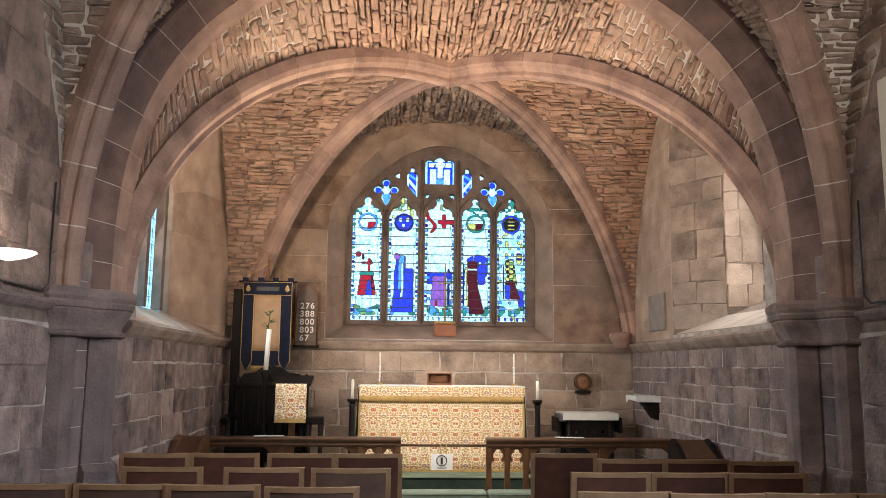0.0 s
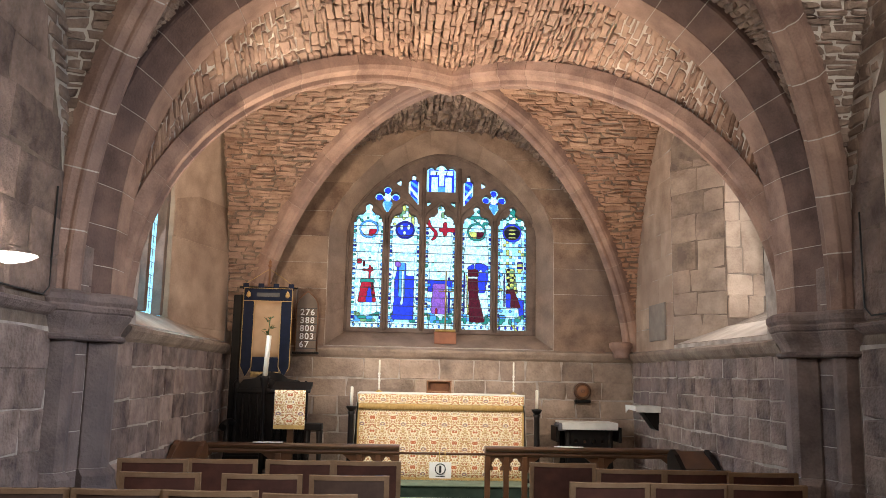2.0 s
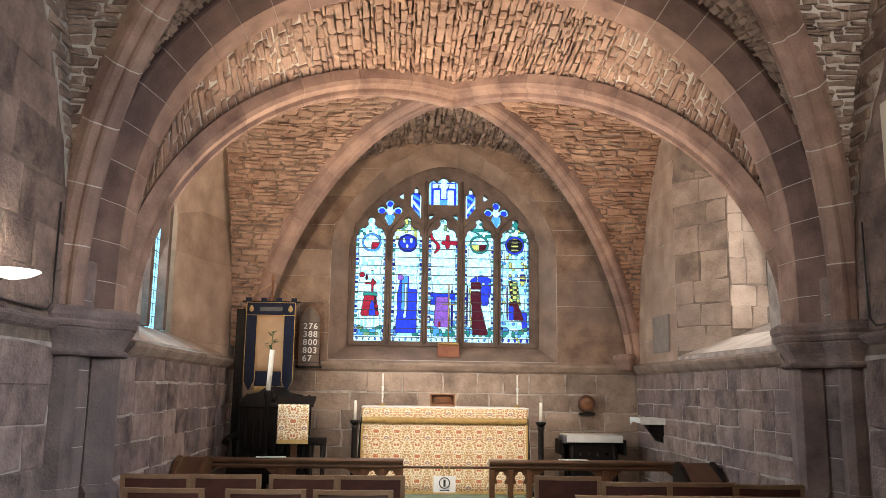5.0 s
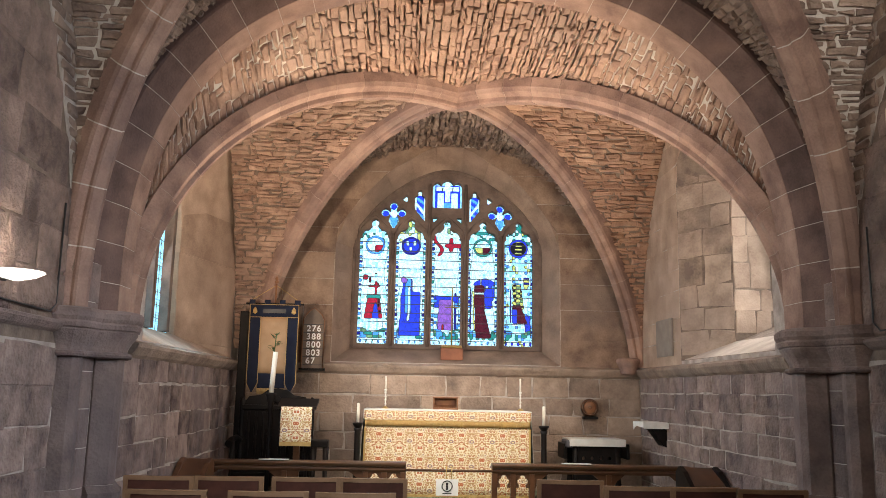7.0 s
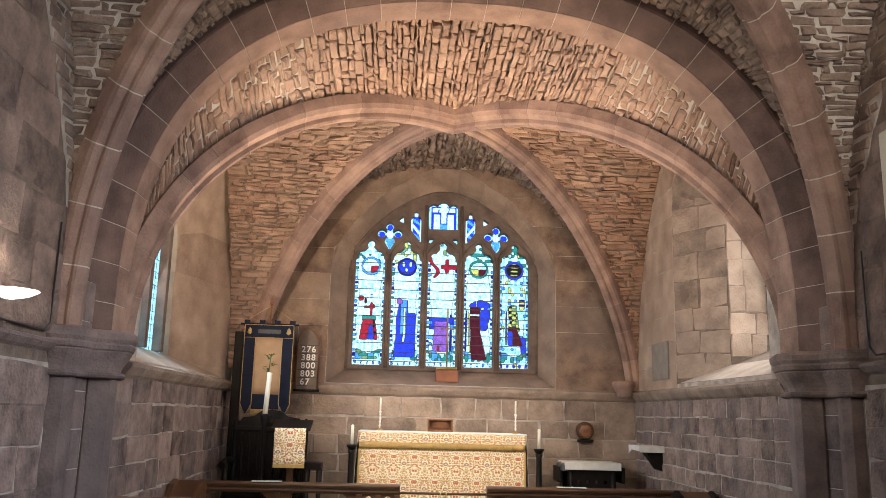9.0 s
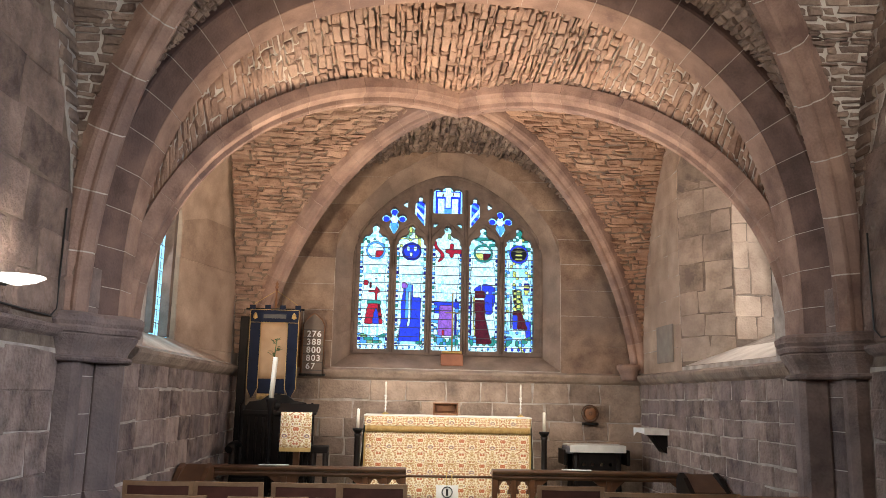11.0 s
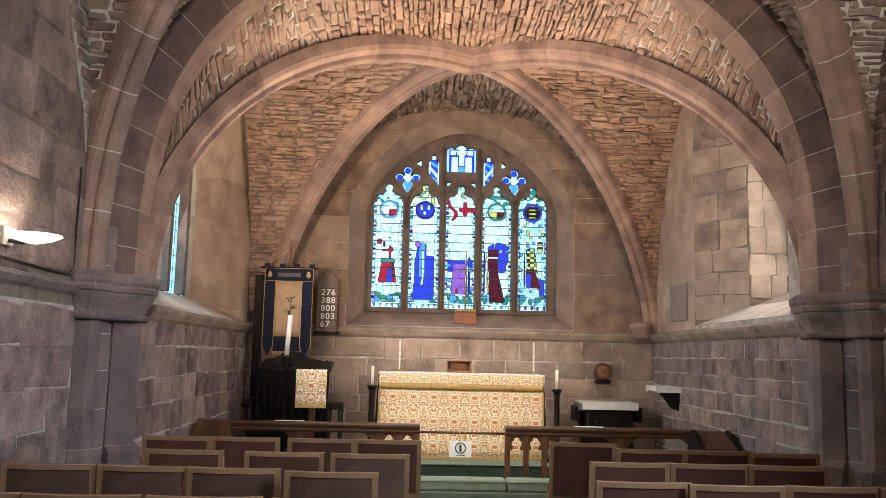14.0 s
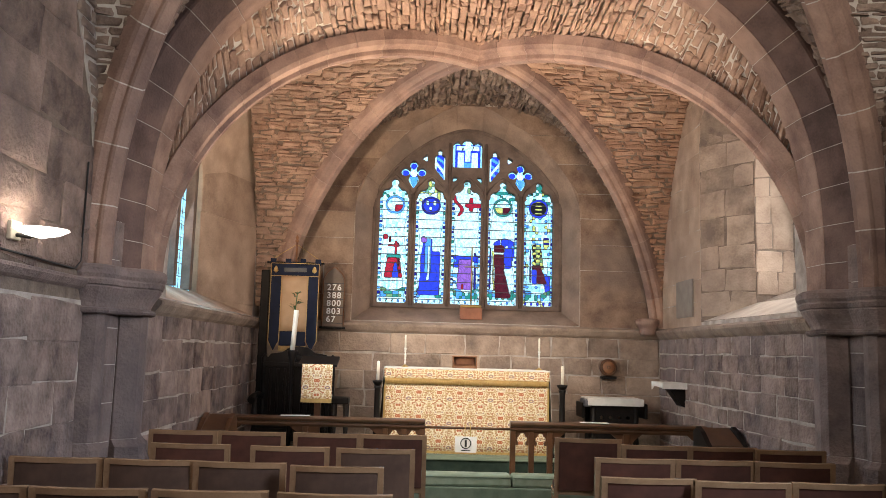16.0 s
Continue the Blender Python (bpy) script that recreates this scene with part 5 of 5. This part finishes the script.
def rail(x0, x1, label):
    y = 9.2
    ob = thing("communion_rail", label, "altar rail", (0, y, 0.13), "altar rails")
    prof = [(-0.075, 0.0), (-0.06, -0.028), (-0.035, -0.034), (-0.045, -0.06), (-0.03, -0.085), (0.03, -0.085), (0.045, -0.06), (0.035, -0.034), (0.06, -0.028), (0.075, 0.0), (0.07, 0.014), (0.03, 0.024), (-0.03, 0.024), (-0.07, 0.014)]
    part("handrail", prism(bmesh.new(), prof, lambda u, v, d: (x0 + d, u, 0.615 + v), x1 - x0), OAK, ob, "moulded oak handrail")
    # two trefoil bays next to the gate, then open bays with curved brackets
    end, way = (x1 - 0.03, -1) if x1 < 0.5 else (x0 + 0.03, 1)
    far = x0 + 0.03 if way < 0 else x1 - 0.03
    spots = [0.0, 0.205, 0.41]
    count = max(1, round((abs(far - end) - 0.41) / 0.72))
    spots += [0.41 + (abs(far - end) - 0.41) * (i + 1) / count for i in range(count)]
    first = None
    for i, s in enumerate(spots):
        x = end + way * s
        part("post", B(x - 0.03, x + 0.03, -0.03, 0.03, 0.0, 0.53, bevel=0.005), OAK, ob)
        if i < 2:
            p = part("trefoil_panel", trefoil_panel(0.145, 0.38, 0.53), OAK, ob) if first is None else new("trefoil_panel", first.data)
            first = first or p
            p.parent = ob
            p.location = (x + way * 0.1025, 0, 0)
        for q in (-1, 1):
            if i >= 2 and 0.05 < s + q * way * way * 0.15 < abs(far - end) and not (i == 2 and q < 0):
                curve = [(0.0, 0.53), (0.15, 0.53), (0.11, 0.5), (0.06, 0.46), (0.02, 0.4), (0.0, 0.36)]
                part("bracket", prism(bmesh.new(), curve, lambda u, v, d: (x + q * way * (0.03 + u), d - 0.015, v), 0.03), OAK, ob)
    return ob


rail(XN + 0.03, 0.08, "moulded oak communion rail with trefoil panels, longer side")
rail(1.02, XS - 0.03, "moulded oak communion rail with trefoil panels")
gate = thing("gate_bar", "slim brass-tipped oak bar closing the rail gap", "rail", (0.55, 9.2, 0.68))
part("bar", tube(bmesh.new(), [(-0.47, 0, 0), (0.47, 0, 0)], 0.014, 8), OAK, gate)
part("hook", tube(bmesh.new(), [(-0.03, -0.02, 0.05), (-0.03, -0.02, -0.1)], 0.006, 6), BRASS, gate)
part("hook", tube(bmesh.new(), [(0.03, -0.02, 0.05), (0.03, -0.02, -0.1)], 0.006, 6), BRASS, gate)
sign = thing("notice_sign", "white notice with a round black pictogram", "sign", (0.53, 9.165, 0.42))
card = part("card", B(-0.12, 0.12, 0, 0.004, 0.0, 0.172, bevel=0.001), PAPER, sign)
bm = bmesh.new()
pts = [(0.055 * math.cos(a), -0.003, 0.1 + 0.055 * math.sin(a)) for a in (2 * math.pi * i / 28 for i in range(29))]
tube(bm, pts, 0.006, 6)
part("ring", bm, BLACK, card)
part("symbol", B(-0.012, 0.012, -0.004, 0.0, 0.06, 0.135, bevel=0.002), BLACK, card)
part("text_bar", B(-0.05, 0.05, -0.002, 0.0, 0.018, 0.026), BLACK, card)


# ---- chairs ----
def chair(cloth_mat, label):
    ob = thing("church_chair", label, "chair", (0, 0, -5), "church chairs")
    w, h = 0.245, 0.86
    bow = lambda x: -0.028 * (1 - (x / w) ** 2)
    for s in (-1, 1):
        part("back_leg", prism(bmesh.new(), [(s * w - 0.017, 0), (s * w + 0.017, 0), (s * w + 0.017, 1), (s * w - 0.017, 1)], lambda u, v, d: (u, 0.07 - 0.07 * v + d - 0.018, v * (h - 0.005)), 0.034), BEECH, ob)
        part("front_leg", B(s * (w - 0.02) - 0.017, s * (w - 0.02) + 0.017, 0.42, 0.455, 0, 0.43, bevel=0.004), BEECH, ob)
        part("side_rail", B(s * (w - 0.01) - 0.012, s * (w - 0.01) + 0.012, 0.05, 0.44, 0.37, 0.42, bevel=0.004), BEECH, ob)

    def bowed(z0, z1, y0, y1, half, n=10, lift=0.0):
        bm = bmesh.new()
        rings = []
        for i in range(n + 1):
            x = -half + 2 * half * i / n
            b = bow(x)
            rings.append([bm.verts.new((x, y + b, z)) for y, z in ((y0, z0), (y1, z0), (y1, z1 - 0.004), (y1 - 0.004, z1), (y0 + 0.004, z1), (y0, z1 - 0.004))])
        for a, b in zip(rings, rings[1:]):
            for q in range(6):
                bm.faces.new((a[q], a[(q + 1) % 6], b[(q + 1) % 6], b[q]))
        bm.faces.new(rings[0][::-1]), bm.faces.new(rings[-1])
        bmesh.ops.recalc_face_normals(bm, faces=bm.faces)
        return bm

    part("top_rail", bowed(h - 0.032, h, -0.014, 0.016, w + 0.017), BEECH, ob)
    part("backrest", bowed(0.46, h - 0.032, -0.008, 0.03, w - 0.018), cloth_mat, ob, "woven upholstered back panel")
    part("lower_rail", bowed(0.42, 0.46, 0.02, 0.045, w - 0.01), BEECH, ob)
    part("seat", B(-w + 0.012, w - 0.012, 0.04, 0.47, 0.41, 0.475, bevel=0.02), MAROON, ob, "padded maroon seat")
    return ob


proto_a = chair(MAROON, "beech-framed church chair with maroon upholstery in a row")
proto_b = chair(BROWN, "beech-framed church chair with brown upholstered back")
SEATS = [(-2.05, 6.47, 0), (-1.535, 6.5, 0), (-0.95, 6.5, 0), (-0.44, 6.5, 0), (-1.76, 5.62, 0), (-1.095, 5.6, 0), (-0.525, 5.58, 1), (-2.3, 4.83, 1), (-1.765, 4.82, 1), (-1.255, 4.8, 1), (-0.695, 4.72, 1),
         (-2.27, 3.87, 1), (-1.735, 3.86, 1), (-1.185, 3.86, 1), (-0.617, 3.84, 1),
         (1.1, 6.58, 0), (1.535, 6.2, 0), (2.035, 6.2, 0), (2.5, 6.1, 0), (1.165, 5.4, 0), (1.69, 5.4, 0), (2.2, 5.38, 0), (1.02, 4.56, 0), (1.515, 4.5, 0), (2.055, 4.52, 0), (2.56, 4.5, 0)]
for i, (x, y, k) in enumerate(SEATS):
    src = proto_b if k else proto_a
    m = pose(x + 0.25, y, 0.003, 0, 0, random.uniform(-1.5, 1.5) - (2 if x > 1 and y > 6.5 else 0))
    if i == 0 or (k and i == 6):
        src.matrix_basis = m
    else:
        copy_thing(src, m)

# ---- banner ----
# dark strip put in for the shadow by the banner's edge
post = solo("shade_strip", B(-2.08, -1.97, 10.58, 10.66, 0.13, 2.5, bevel=0.012), OAK_DARK, "dark upright strip standing in for shade beside the banner", "post")
banner = thing("processional_banner", "navy and cream fringed banner hanging on a pole", "banner", (-1.6, 10.3, 0.13))
part("pole", tube(bmesh.new(), [(0, 0.02, 0), (0, 0.02, 2.72)], 0.013, 10), HONEY, banner)
part("finial", lathe([(0.016, 0), (0.03, 0.02), (0.014, 0.04), (0.026, 0.06), (0.004, 0.1)], 12, (0, 0.02, 2.7)), HONEY, banner)
part("crossbar", tube(bmesh.new(), [(-0.36, 0.0, 2.44), (0.36, 0.0, 2.44)], 0.012, 8), OAK_DARK, banner)
bm = tube(bmesh.new(), [(-0.34, 0.0, 2.45), (0, 0.02, 2.68)], 0.004, 6)
tube(bm, [(0.34, 0.0, 2.45), (0, 0.02, 2.68)], 0.004, 6)
part("cord", bm, GOLD, banner)
hang = lambda u, v, d: (u, -0.01 + d + 0.008 * math.sin(u * 17), v)
for i in range(4):
    x = -0.28 + i * 0.187
    part("merlon", B(x - 0.035, x + 0.035, -0.02, 0.0, 2.41, 2.49, bevel=0.004), NAVY, banner)
thick(part("top_band", cloth(-0.3, 0.3, 2.27, 2.43, hang, 0.004, 30), NAVY, banner, "navy band with gold edging"))
thick(part("field", cloth(-0.165, 0.165, 1.58, 2.27, hang, 0.006, 30), CREAM, banner, "cream silk centre field"))
thick(part("lower_band", cloth(-0.165, 0.165, 1.4, 1.58, hang, 0.006, 30), NAVY, banner))
for s in (-1, 1):
    bm = prism(bmesh.new(), [(s * 0.3, 2.27), (s * 0.165, 2.27), (s * 0.165, 1.46), (s * 0.2325, 1.33), (s * 0.3, 1.46)], lambda u, v, d: (u, -0.018 + d, v), 0.004)
    part("side_streamer", bm, NAVY, banner, "pointed navy streamer")
    bm = tube(bmesh.new(), [(s * 0.3, -0.02, 2.43), (s * 0.3, -0.02, 1.46), (s * 0.2325, -0.02, 1.33), (s * 0.165, -0.02, 1.46), (s * 0.165, -0.02, 2.27)], 0.005, 5)
    part("gold_edging", bm, GOLD, banner)
    part("emblem", lathe([(0.004, -0.04), (0.03, -0.02), (0.022, 0.02), (0.006, 0.045)], 10, (s * 0.24, -0.022, 2.35)), GOLD, banner)
bm = bmesh.new()
tube(bm, [(-0.3, -0.02, 2.272), (0.3, -0.02, 2.272)], 0.004, 5), tube(bm, [(-0.3, -0.02, 2.43), (0.3, -0.02, 2.43)], 0.004, 5)
part("gold_edging", bm, GOLD, banner)
part("lettering_bar", B(-0.14, 0.14, -0.02, -0.014, 2.325, 2.375), IRON, banner)
bm = bmesh.new()
for i in range(34):
    u = -0.165 + 0.33 * i / 33
    tube(bm, [(u, -0.012, 1.4), (u, -0.012, 1.33)], 0.004, 4)
part("fringe", bm, GOLD, banner)
part("foot", lathe([(0.16, 0), (0.16, 0.03), (0.03, 0.08)], 14, (0, 0.02, 0)), OAK_DARK, banner)

# ---- carved chair ----
throne = thing("carved_armchair", "dark carved oak armchair with a shaped crest", "armchair", (-1.5, 10.05, 0.13))
crest = [(-0.4, 0.55), (0.4, 0.55), (0.4, 1.22), (0.34, 1.3), (0.2, 1.32), (0.12, 1.38), (0, 1.4), (-0.12, 1.38), (-0.2, 1.32), (-0.34, 1.3), (-0.4, 1.22)]
part("back_panel", prism(bmesh.new(), crest, lambda u, v, d: (u, 0.18 + d, v), 0.045), OAK_DARK, throne)
part("back_rail", B(-0.42, 0.42, 0.15, 0.19, 1.14, 1.2, bevel=0.01), OAK_DARK, throne)
for s in (-1, 1):
    part("back_post", lathe([(0.03, 0), (0.03, 0.6), (0.04, 0.65), (0.028, 0.7), (0.036, 1.2), (0.045, 1.24), (0.01, 1.3)], 12, (s * 0.42, 0.2, 0)), OAK_DARK, throne)
    part("arm", tube(bmesh.new(), [(s * 0.42, 0.2, 0.78), (s * 0.43, 0.0, 0.82), (s * 0.44, -0.25, 0.8), (s * 0.45, -0.34, 0.76)], [0.03, 0.032, 0.04, 0.045], 10), OAK_DARK, throne)
    part("arm_post", lathe([(0.03, 0), (0.035, 0.4), (0.022, 0.45), (0.034, 0.6), (0.025, 0.78)], 12, (s * 0.42, -0.27, 0)), OAK_DARK, throne)
    for k in range(4):
        part("carved_spindle", lathe([(0.012, 0.6), (0.02, 0.7), (0.012, 0.8), (0.024, 0.92), (0.012, 1.04), (0.018, 1.12)], 10, (s * (0.06 + k * 0.09), 0.155, 0)), OAK_DARK, throne)
part("seat", B(-0.42, 0.42, -0.32, 0.22, 0.45, 0.53, bevel=0.015), OAK_DARK, throne)
part("apron", B(-0.42, 0.42, -0.31, -0.27, 0.3, 0.45, bevel=0.01), OAK_DARK, throne)
part("roundel", lathe([(0.05, 0), (0.04, 0.012), (0.01, 0.016)], 16, (0, 0, 0)), OAK_DARK, throne).matrix_basis = pose(0, 0.18, 1.26, 90)

# ---- paschal candle with lilies ----
pas = thing("paschal_candle", "tall white candle with green lilies on a stand", "candle", (-1.5, 9.72, 0.13))
part("stand_foot", lathe([(0.14, 0), (0.14, 0.03), (0.04, 0.1), (0.022, 0.14)], 12), OAK_DARK, pas)
part("stand_stem", lathe([(0.022, 0.14), (0.03, 0.6), (0.02, 0.7), (0.028, 1.2), (0.06, 1.32), (0.06, 1.35)], 12), OAK_DARK, pas)
tall = part("candle", tube(bmesh.new(), [(0, 0, 1.35), (0.025, 0, 1.82)], 0.029, 16), WAX, pas, "thick white candle")
bm = bmesh.new()
rng = random.Random(5)
for i in range(22):
    a, L, h0 = rng.uniform(0, 6.28), rng.uniform(0.05, 0.12), 1.82 + rng.uniform(0, 0.2)
    d, s = Vector((math.cos(a), math.sin(a), rng.uniform(0.2, 0.9))).normalized(), Vector((-math.sin(a), math.cos(a), 0)) * rng.uniform(0.008, 0.014)
    p = Vector((0.012 + 0.02 * math.sin(i), 0, h0))
    v = [bm.verts.new(q) for q in (p, p + d * L * 0.5 + s, p + d * L - Vector((0, 0, 0.015)), p + d * L * 0.5 - s)]
    bm.faces.new(v)
tube(bm, [(0.012, 0, 1.81), (0.02, 0, 1.95), (0.03, 0, 2.04)], 0.006, 6)
part("lily_leaves", bm, LEAF, tall, "narrow green lily leaves")

# ---- small lectern with brocade fall ----
lec = thing("lectern", "dark lectern draped with a brocade fall", "lectern", (-1.17, 9.66, 0.13))
part("foot", B(-0.2, 0.2, -0.15, 0.15, 0, 0.05, bevel=0.01), OAK_DARK, lec)
part("post", B(-0.035, 0.035, -0.035, 0.035, 0.05, 1.08, bevel=0.006), OAK, lec)
part("desk", prism(bmesh.new(), [(-0.16, 1.17), (0.16, 1.26), (0.16, 1.29), (-0.16, 1.2)], lambda u, v, d: (-0.22 + d, u, v), 0.44), OAK_DARK, lec)
fall = thick(part("brocade_fall", cloth(-0.175, 0.175, 0.8, 1.2, lambda u, v, d: (u, -0.17 + d, v), 0.004, 20), BROCADE, lec, "brocade fall matching the altar"))
part("fall_fringe", B(-0.175, 0.175, -0.178, -0.166, 0.765, 0.81, bevel=0.002), GOLD, fall)
stool = thing("stool", "small black-stained wooden stool beside the lectern", "stool", (-0.92, 9.8, 0.13))
part("seat", B(-0.1, 0.1, -0.11, 0.11, 0.74, 0.82, bevel=0.012), OAK_DARK, stool)
for sx in (-1, 1):
    for sy in (-1, 1):
        part("leg", lathe([(0.02, 0), (0.026, 0.3), (0.018, 0.4), (0.03, 0.74)], 10, (sx * 0.07, sy * 0.08, 0)), OAK_DARK, stool)

# ---- hymn board ----
hb = thing("hymn_board", "grey-brown pointed hymn board with white numerals", "hymn board", (-1.17, YE - 0.13, 1.79))
out = [(-0.14, 0), (0.14, 0), (0.14, 0.64)] + [(0.14 - 0.14 * t, 0.64 + 0.16 * t ** 0.6) for t in (0.25, 0.5, 0.75, 1)] + [(-0.14 + 0.14 * t, 0.64 + 0.16 * t ** 0.6) for t in (0.75, 0.5, 0.25)] + [(-0.14, 0.64)]
part("board", prism(bmesh.new(), [(u * 0.93, v * 0.97 + 0.01) for u, v in out], lambda u, v, d: (u, d, v), 0.02), BOARD, hb)
bm = tube(bmesh.new(), [(u, -0.005, v) for u, v in out + out[:1]], 0.008, 6)
part("frame", bm, HONEY, hb)
part("ledge", B(-0.17, 0.17, -0.03, 0.03, -0.02, 0.01, bevel=0.005), OAK_DARK, hb)
for i, txt in enumerate(("276", "388", "800", "803", "67")):
    for k, ch in enumerate(txt):
        cu = bpy.data.curves.new("numeral", "FONT")
        cu.body, cu.size, cu.extrude, cu.align_x, cu.offset = ch, 0.112, 0.003, "CENTER", 0.002
        cu.materials.append(WHITE)
        t = new("numeral", cu)
        t.parent = hb
        t.matrix_basis = pose(-0.06 + 0.066 * k, -0.008, 0.49 - i * 0.105, 90)
for i in range(6):
    part("slot_rail", B(-0.13, 0.13, -0.008, -0.002, 0.05 + i * 0.105, 0.057 + i * 0.105), LEAD, hb)

# ---- roundel, credence table, wall shelf, plaque ----
rd = thing("wall_roundel", "round carved brown plaque on a small bracket", "roundel", (2.51, YE - 0.07, 1.36))
part("disc", lathe([(0.115, -0.05), (0.115, 0.0), (0.09, 0.02), (0.085, 0.005), (0.05, 0.012), (0.01, 0.02)], 28), OAK, rd).matrix_basis = pose(0, 0, 0, 90)
part("carved_face", lathe([(0.084, 0.004), (0.08, 0.014), (0.06, 0.012), (0.045, 0.022), (0.02, 0.016), (0.002, 0.026)], 28), HONEY, rd, "lighter carved face").matrix_basis = pose(0, 0, 0, 90)
part("bracket", B(-0.1, 0.1, -0.05, 0.06, -0.15, -0.115, bevel=0.008), OAK_DARK, rd)

cr = thing("credence_table", "dark carved side table with white cloth top", "side table", (2.48, 10.6, 0.13))
part("top", B(-0.36, 0.36, -0.2, 0.25, 0.78, 0.81, bevel=0.008), OAK_DARK, cr)
part("cloth", B(-0.355, 0.355, -0.215, 0.26, 0.812, 0.85, bevel=0.008), LINEN, cr, "white linen cloth")
part("cloth_fall", B(-0.355, 0.355, -0.222, -0.214, 0.76, 0.845, bevel=0.003), LINEN, cr)
part("carved_front", pierced(lambda u, v: not (math.hypot((u * 9) % 1 - 0.5, (v * 9) % 1 - 0.5) < 0.22 and 0.45 < v < 0.7), -0.28, 0.28, 0.35, 0.78, 0.01, lambda u, v, d: (u, -0.16 + d, v), 0.04), OAK_DARK, cr, "pierced carved front")
for sx in (-1, 1):
    for y in (-0.14, 0.2):
        part("leg", lathe([(0.04, 0), (0.045, 0.08), (0.025, 0.14), (0.042, 0.3), (0.03, 0.4), (0.045, 0.78)], 12, (sx * 0.27, y, 0)), OAK_DARK, cr)
    part("end_board", B(sx * 0.4 - 0.02, sx * 0.4 + 0.02, -0.16, 0.22, 0.6, 0.79, bevel=0.01), OAK_DARK, cr)

part("folded_cloth", B(-0.4, -0.3, -0.2, 0.1, 0.74, 0.835, bevel=0.02), BLUE_GREY, cr, "blue-grey cloth folded at the end")
sh = thing("wall_shelf", "stone wall bracket shelf draped in white linen", "shelf", (XS, 10.05, 1.2))
part("shelf", B(-0.3, -0.01, -0.2, 0.22, -0.03, 0.0, bevel=0.005), OAK_DARK, sh)
part("corbel", prism(bmesh.new(), [(-0.24, -0.03), (-0.01, -0.03), (-0.01, -0.28), (-0.06, -0.26), (-0.16, -0.12)], lambda u, v, d: (u, -0.14 + d, v), 0.2), OAK_DARK, sh)
bm = bmesh.new()
poly = [(-0.2, 0.0), (0.24, 0.0), (0.24, -0.1), (0.12, -0.05), (-0.2, -0.06)]
prism(bm, poly, lambda u, v, d: (-0.315 + d, u, v + 0.012), 0.008)
box(bm, -0.312, -0.01, -0.21, 0.24, 0.004, 0.014)
box(bm, -0.31, -0.012, -0.218, -0.21, -0.06, 0.012)
part("linen", bm, LINEN, sh, "white linen cloth hanging over the edge")
solo("memorial_plaque", B(XS - 0.03, XS - 0.008, 9.58, 10.18, 2.0, 2.45, bevel=0.006), SLATE, "grey slate memorial tablet on the wall", "plaque")

# ---- prayer desks at the ends of the rail, and papers ----
def prayer_desk(x0, x1, y, s):
    ob = thing("prayer_desk", "dark oak prayer desk with sloping book rest", "prayer desk", (0, y, 0.003), "prayer desks")
    for x in (x0, x1):
        part("desk_end", prism(bmesh.new(), [(-0.2, 0), (0.2, 0), (0.2, 0.78), (0.1, 0.84), (-0.02, 0.8), (-0.24, 0.66), (-0.2, 0.5)], lambda u, v, d: (x + d - 0.02, u, v), 0.045), OAK_DARK if s else OAK, ob)
    part("book_rest", prism(bmesh.new(), [(-0.2, 0.66), (0.16, 0.8), (0.16, 0.825), (-0.2, 0.685)], lambda u, v, d: (x0 + d, u, v), x1 - x0), OAK, ob)
    part("front_board", B(x0, x1, 0.14, 0.17, 0.1, 0.78, bevel=0.005), OAK_DARK, ob)


prayer_desk(-2.12, -1.86, 8.3, 0), prayer_desk(2.8, 3.15, 8.15, 1)
for x, y, r, lab in ((-1.35, 9.02, 18, "open white service booklet on the rail"), (1.95, 9.02, -14, "white folded paper lying on the rail")):
    ob = solo("service_sheet", B(-0.16, 0.16, -0.05, 0.05, 0, 0.006, bevel=0.001), PAPER, lab, "paper")
    ob.matrix_basis = pose(x, y + 0.16, 0.7715, 0, 0, 0) @ pose(0, 0, 0, 0, 0, r * 0.4)

# ---- wall lamp ----
wl = thing("wall_lamp", "white dish wall lamp throwing light up the stone", "wall lamp", (XN2 + 0.02, 4.68, 2.13))
part("back_plate", B(-0.01, 0.02, -0.06, 0.06, -0.05, 0.06, bevel=0.008), PLASTER, wl)
part("arm", tube(bmesh.new(), [(0.02, 0, -0.02), (0.1, 0, -0.03), (0.14, 0, 0.0)], 0.012, 8), IRON, wl)
part("dish", lathe([(0.02, -0.035), (0.1, -0.015), (0.15, 0.012), (0.145, 0.018), (0.09, -0.005), (0.02, -0.02)], 28, (0.16, 0, 0.0)), glow("lamp_dish", (1.0, 0.96, 0.88), 2.5), wl, "glowing white dish")
lamp("wall_lamp_light", "POINT", pose(XN2 + 0.17, 4.68, 2.21), 7, (1.0, 0.86, 0.7), 0.05)
# cable along the nave wall
for x, sgn in ((XN2, 1), (XS2, -1)):
    bm = tube(bmesh.new(), [(x + sgn * 0.03, 4.2, 2.02), (x + sgn * 0.03, 5.52, 2.0), (x + sgn * 0.03, 5.6, 2.06), (x + sgn * 0.03, 5.6, 2.75)], 0.007, 6)
    solo("cable", bm, BLACK, "thin black cable clipped to the nave wall", "cable")

# cream block on the nave's south side, in place of a lit window jamb
solo("nave_jamb_block", B(XS2 - 0.12, XS2 + 0.1, 3.6, 5.15, 0.0, 3.48, bevel=0.02), PLASTER, "cream block standing in for a nave window's jamb", "pilaster", kind="structure")
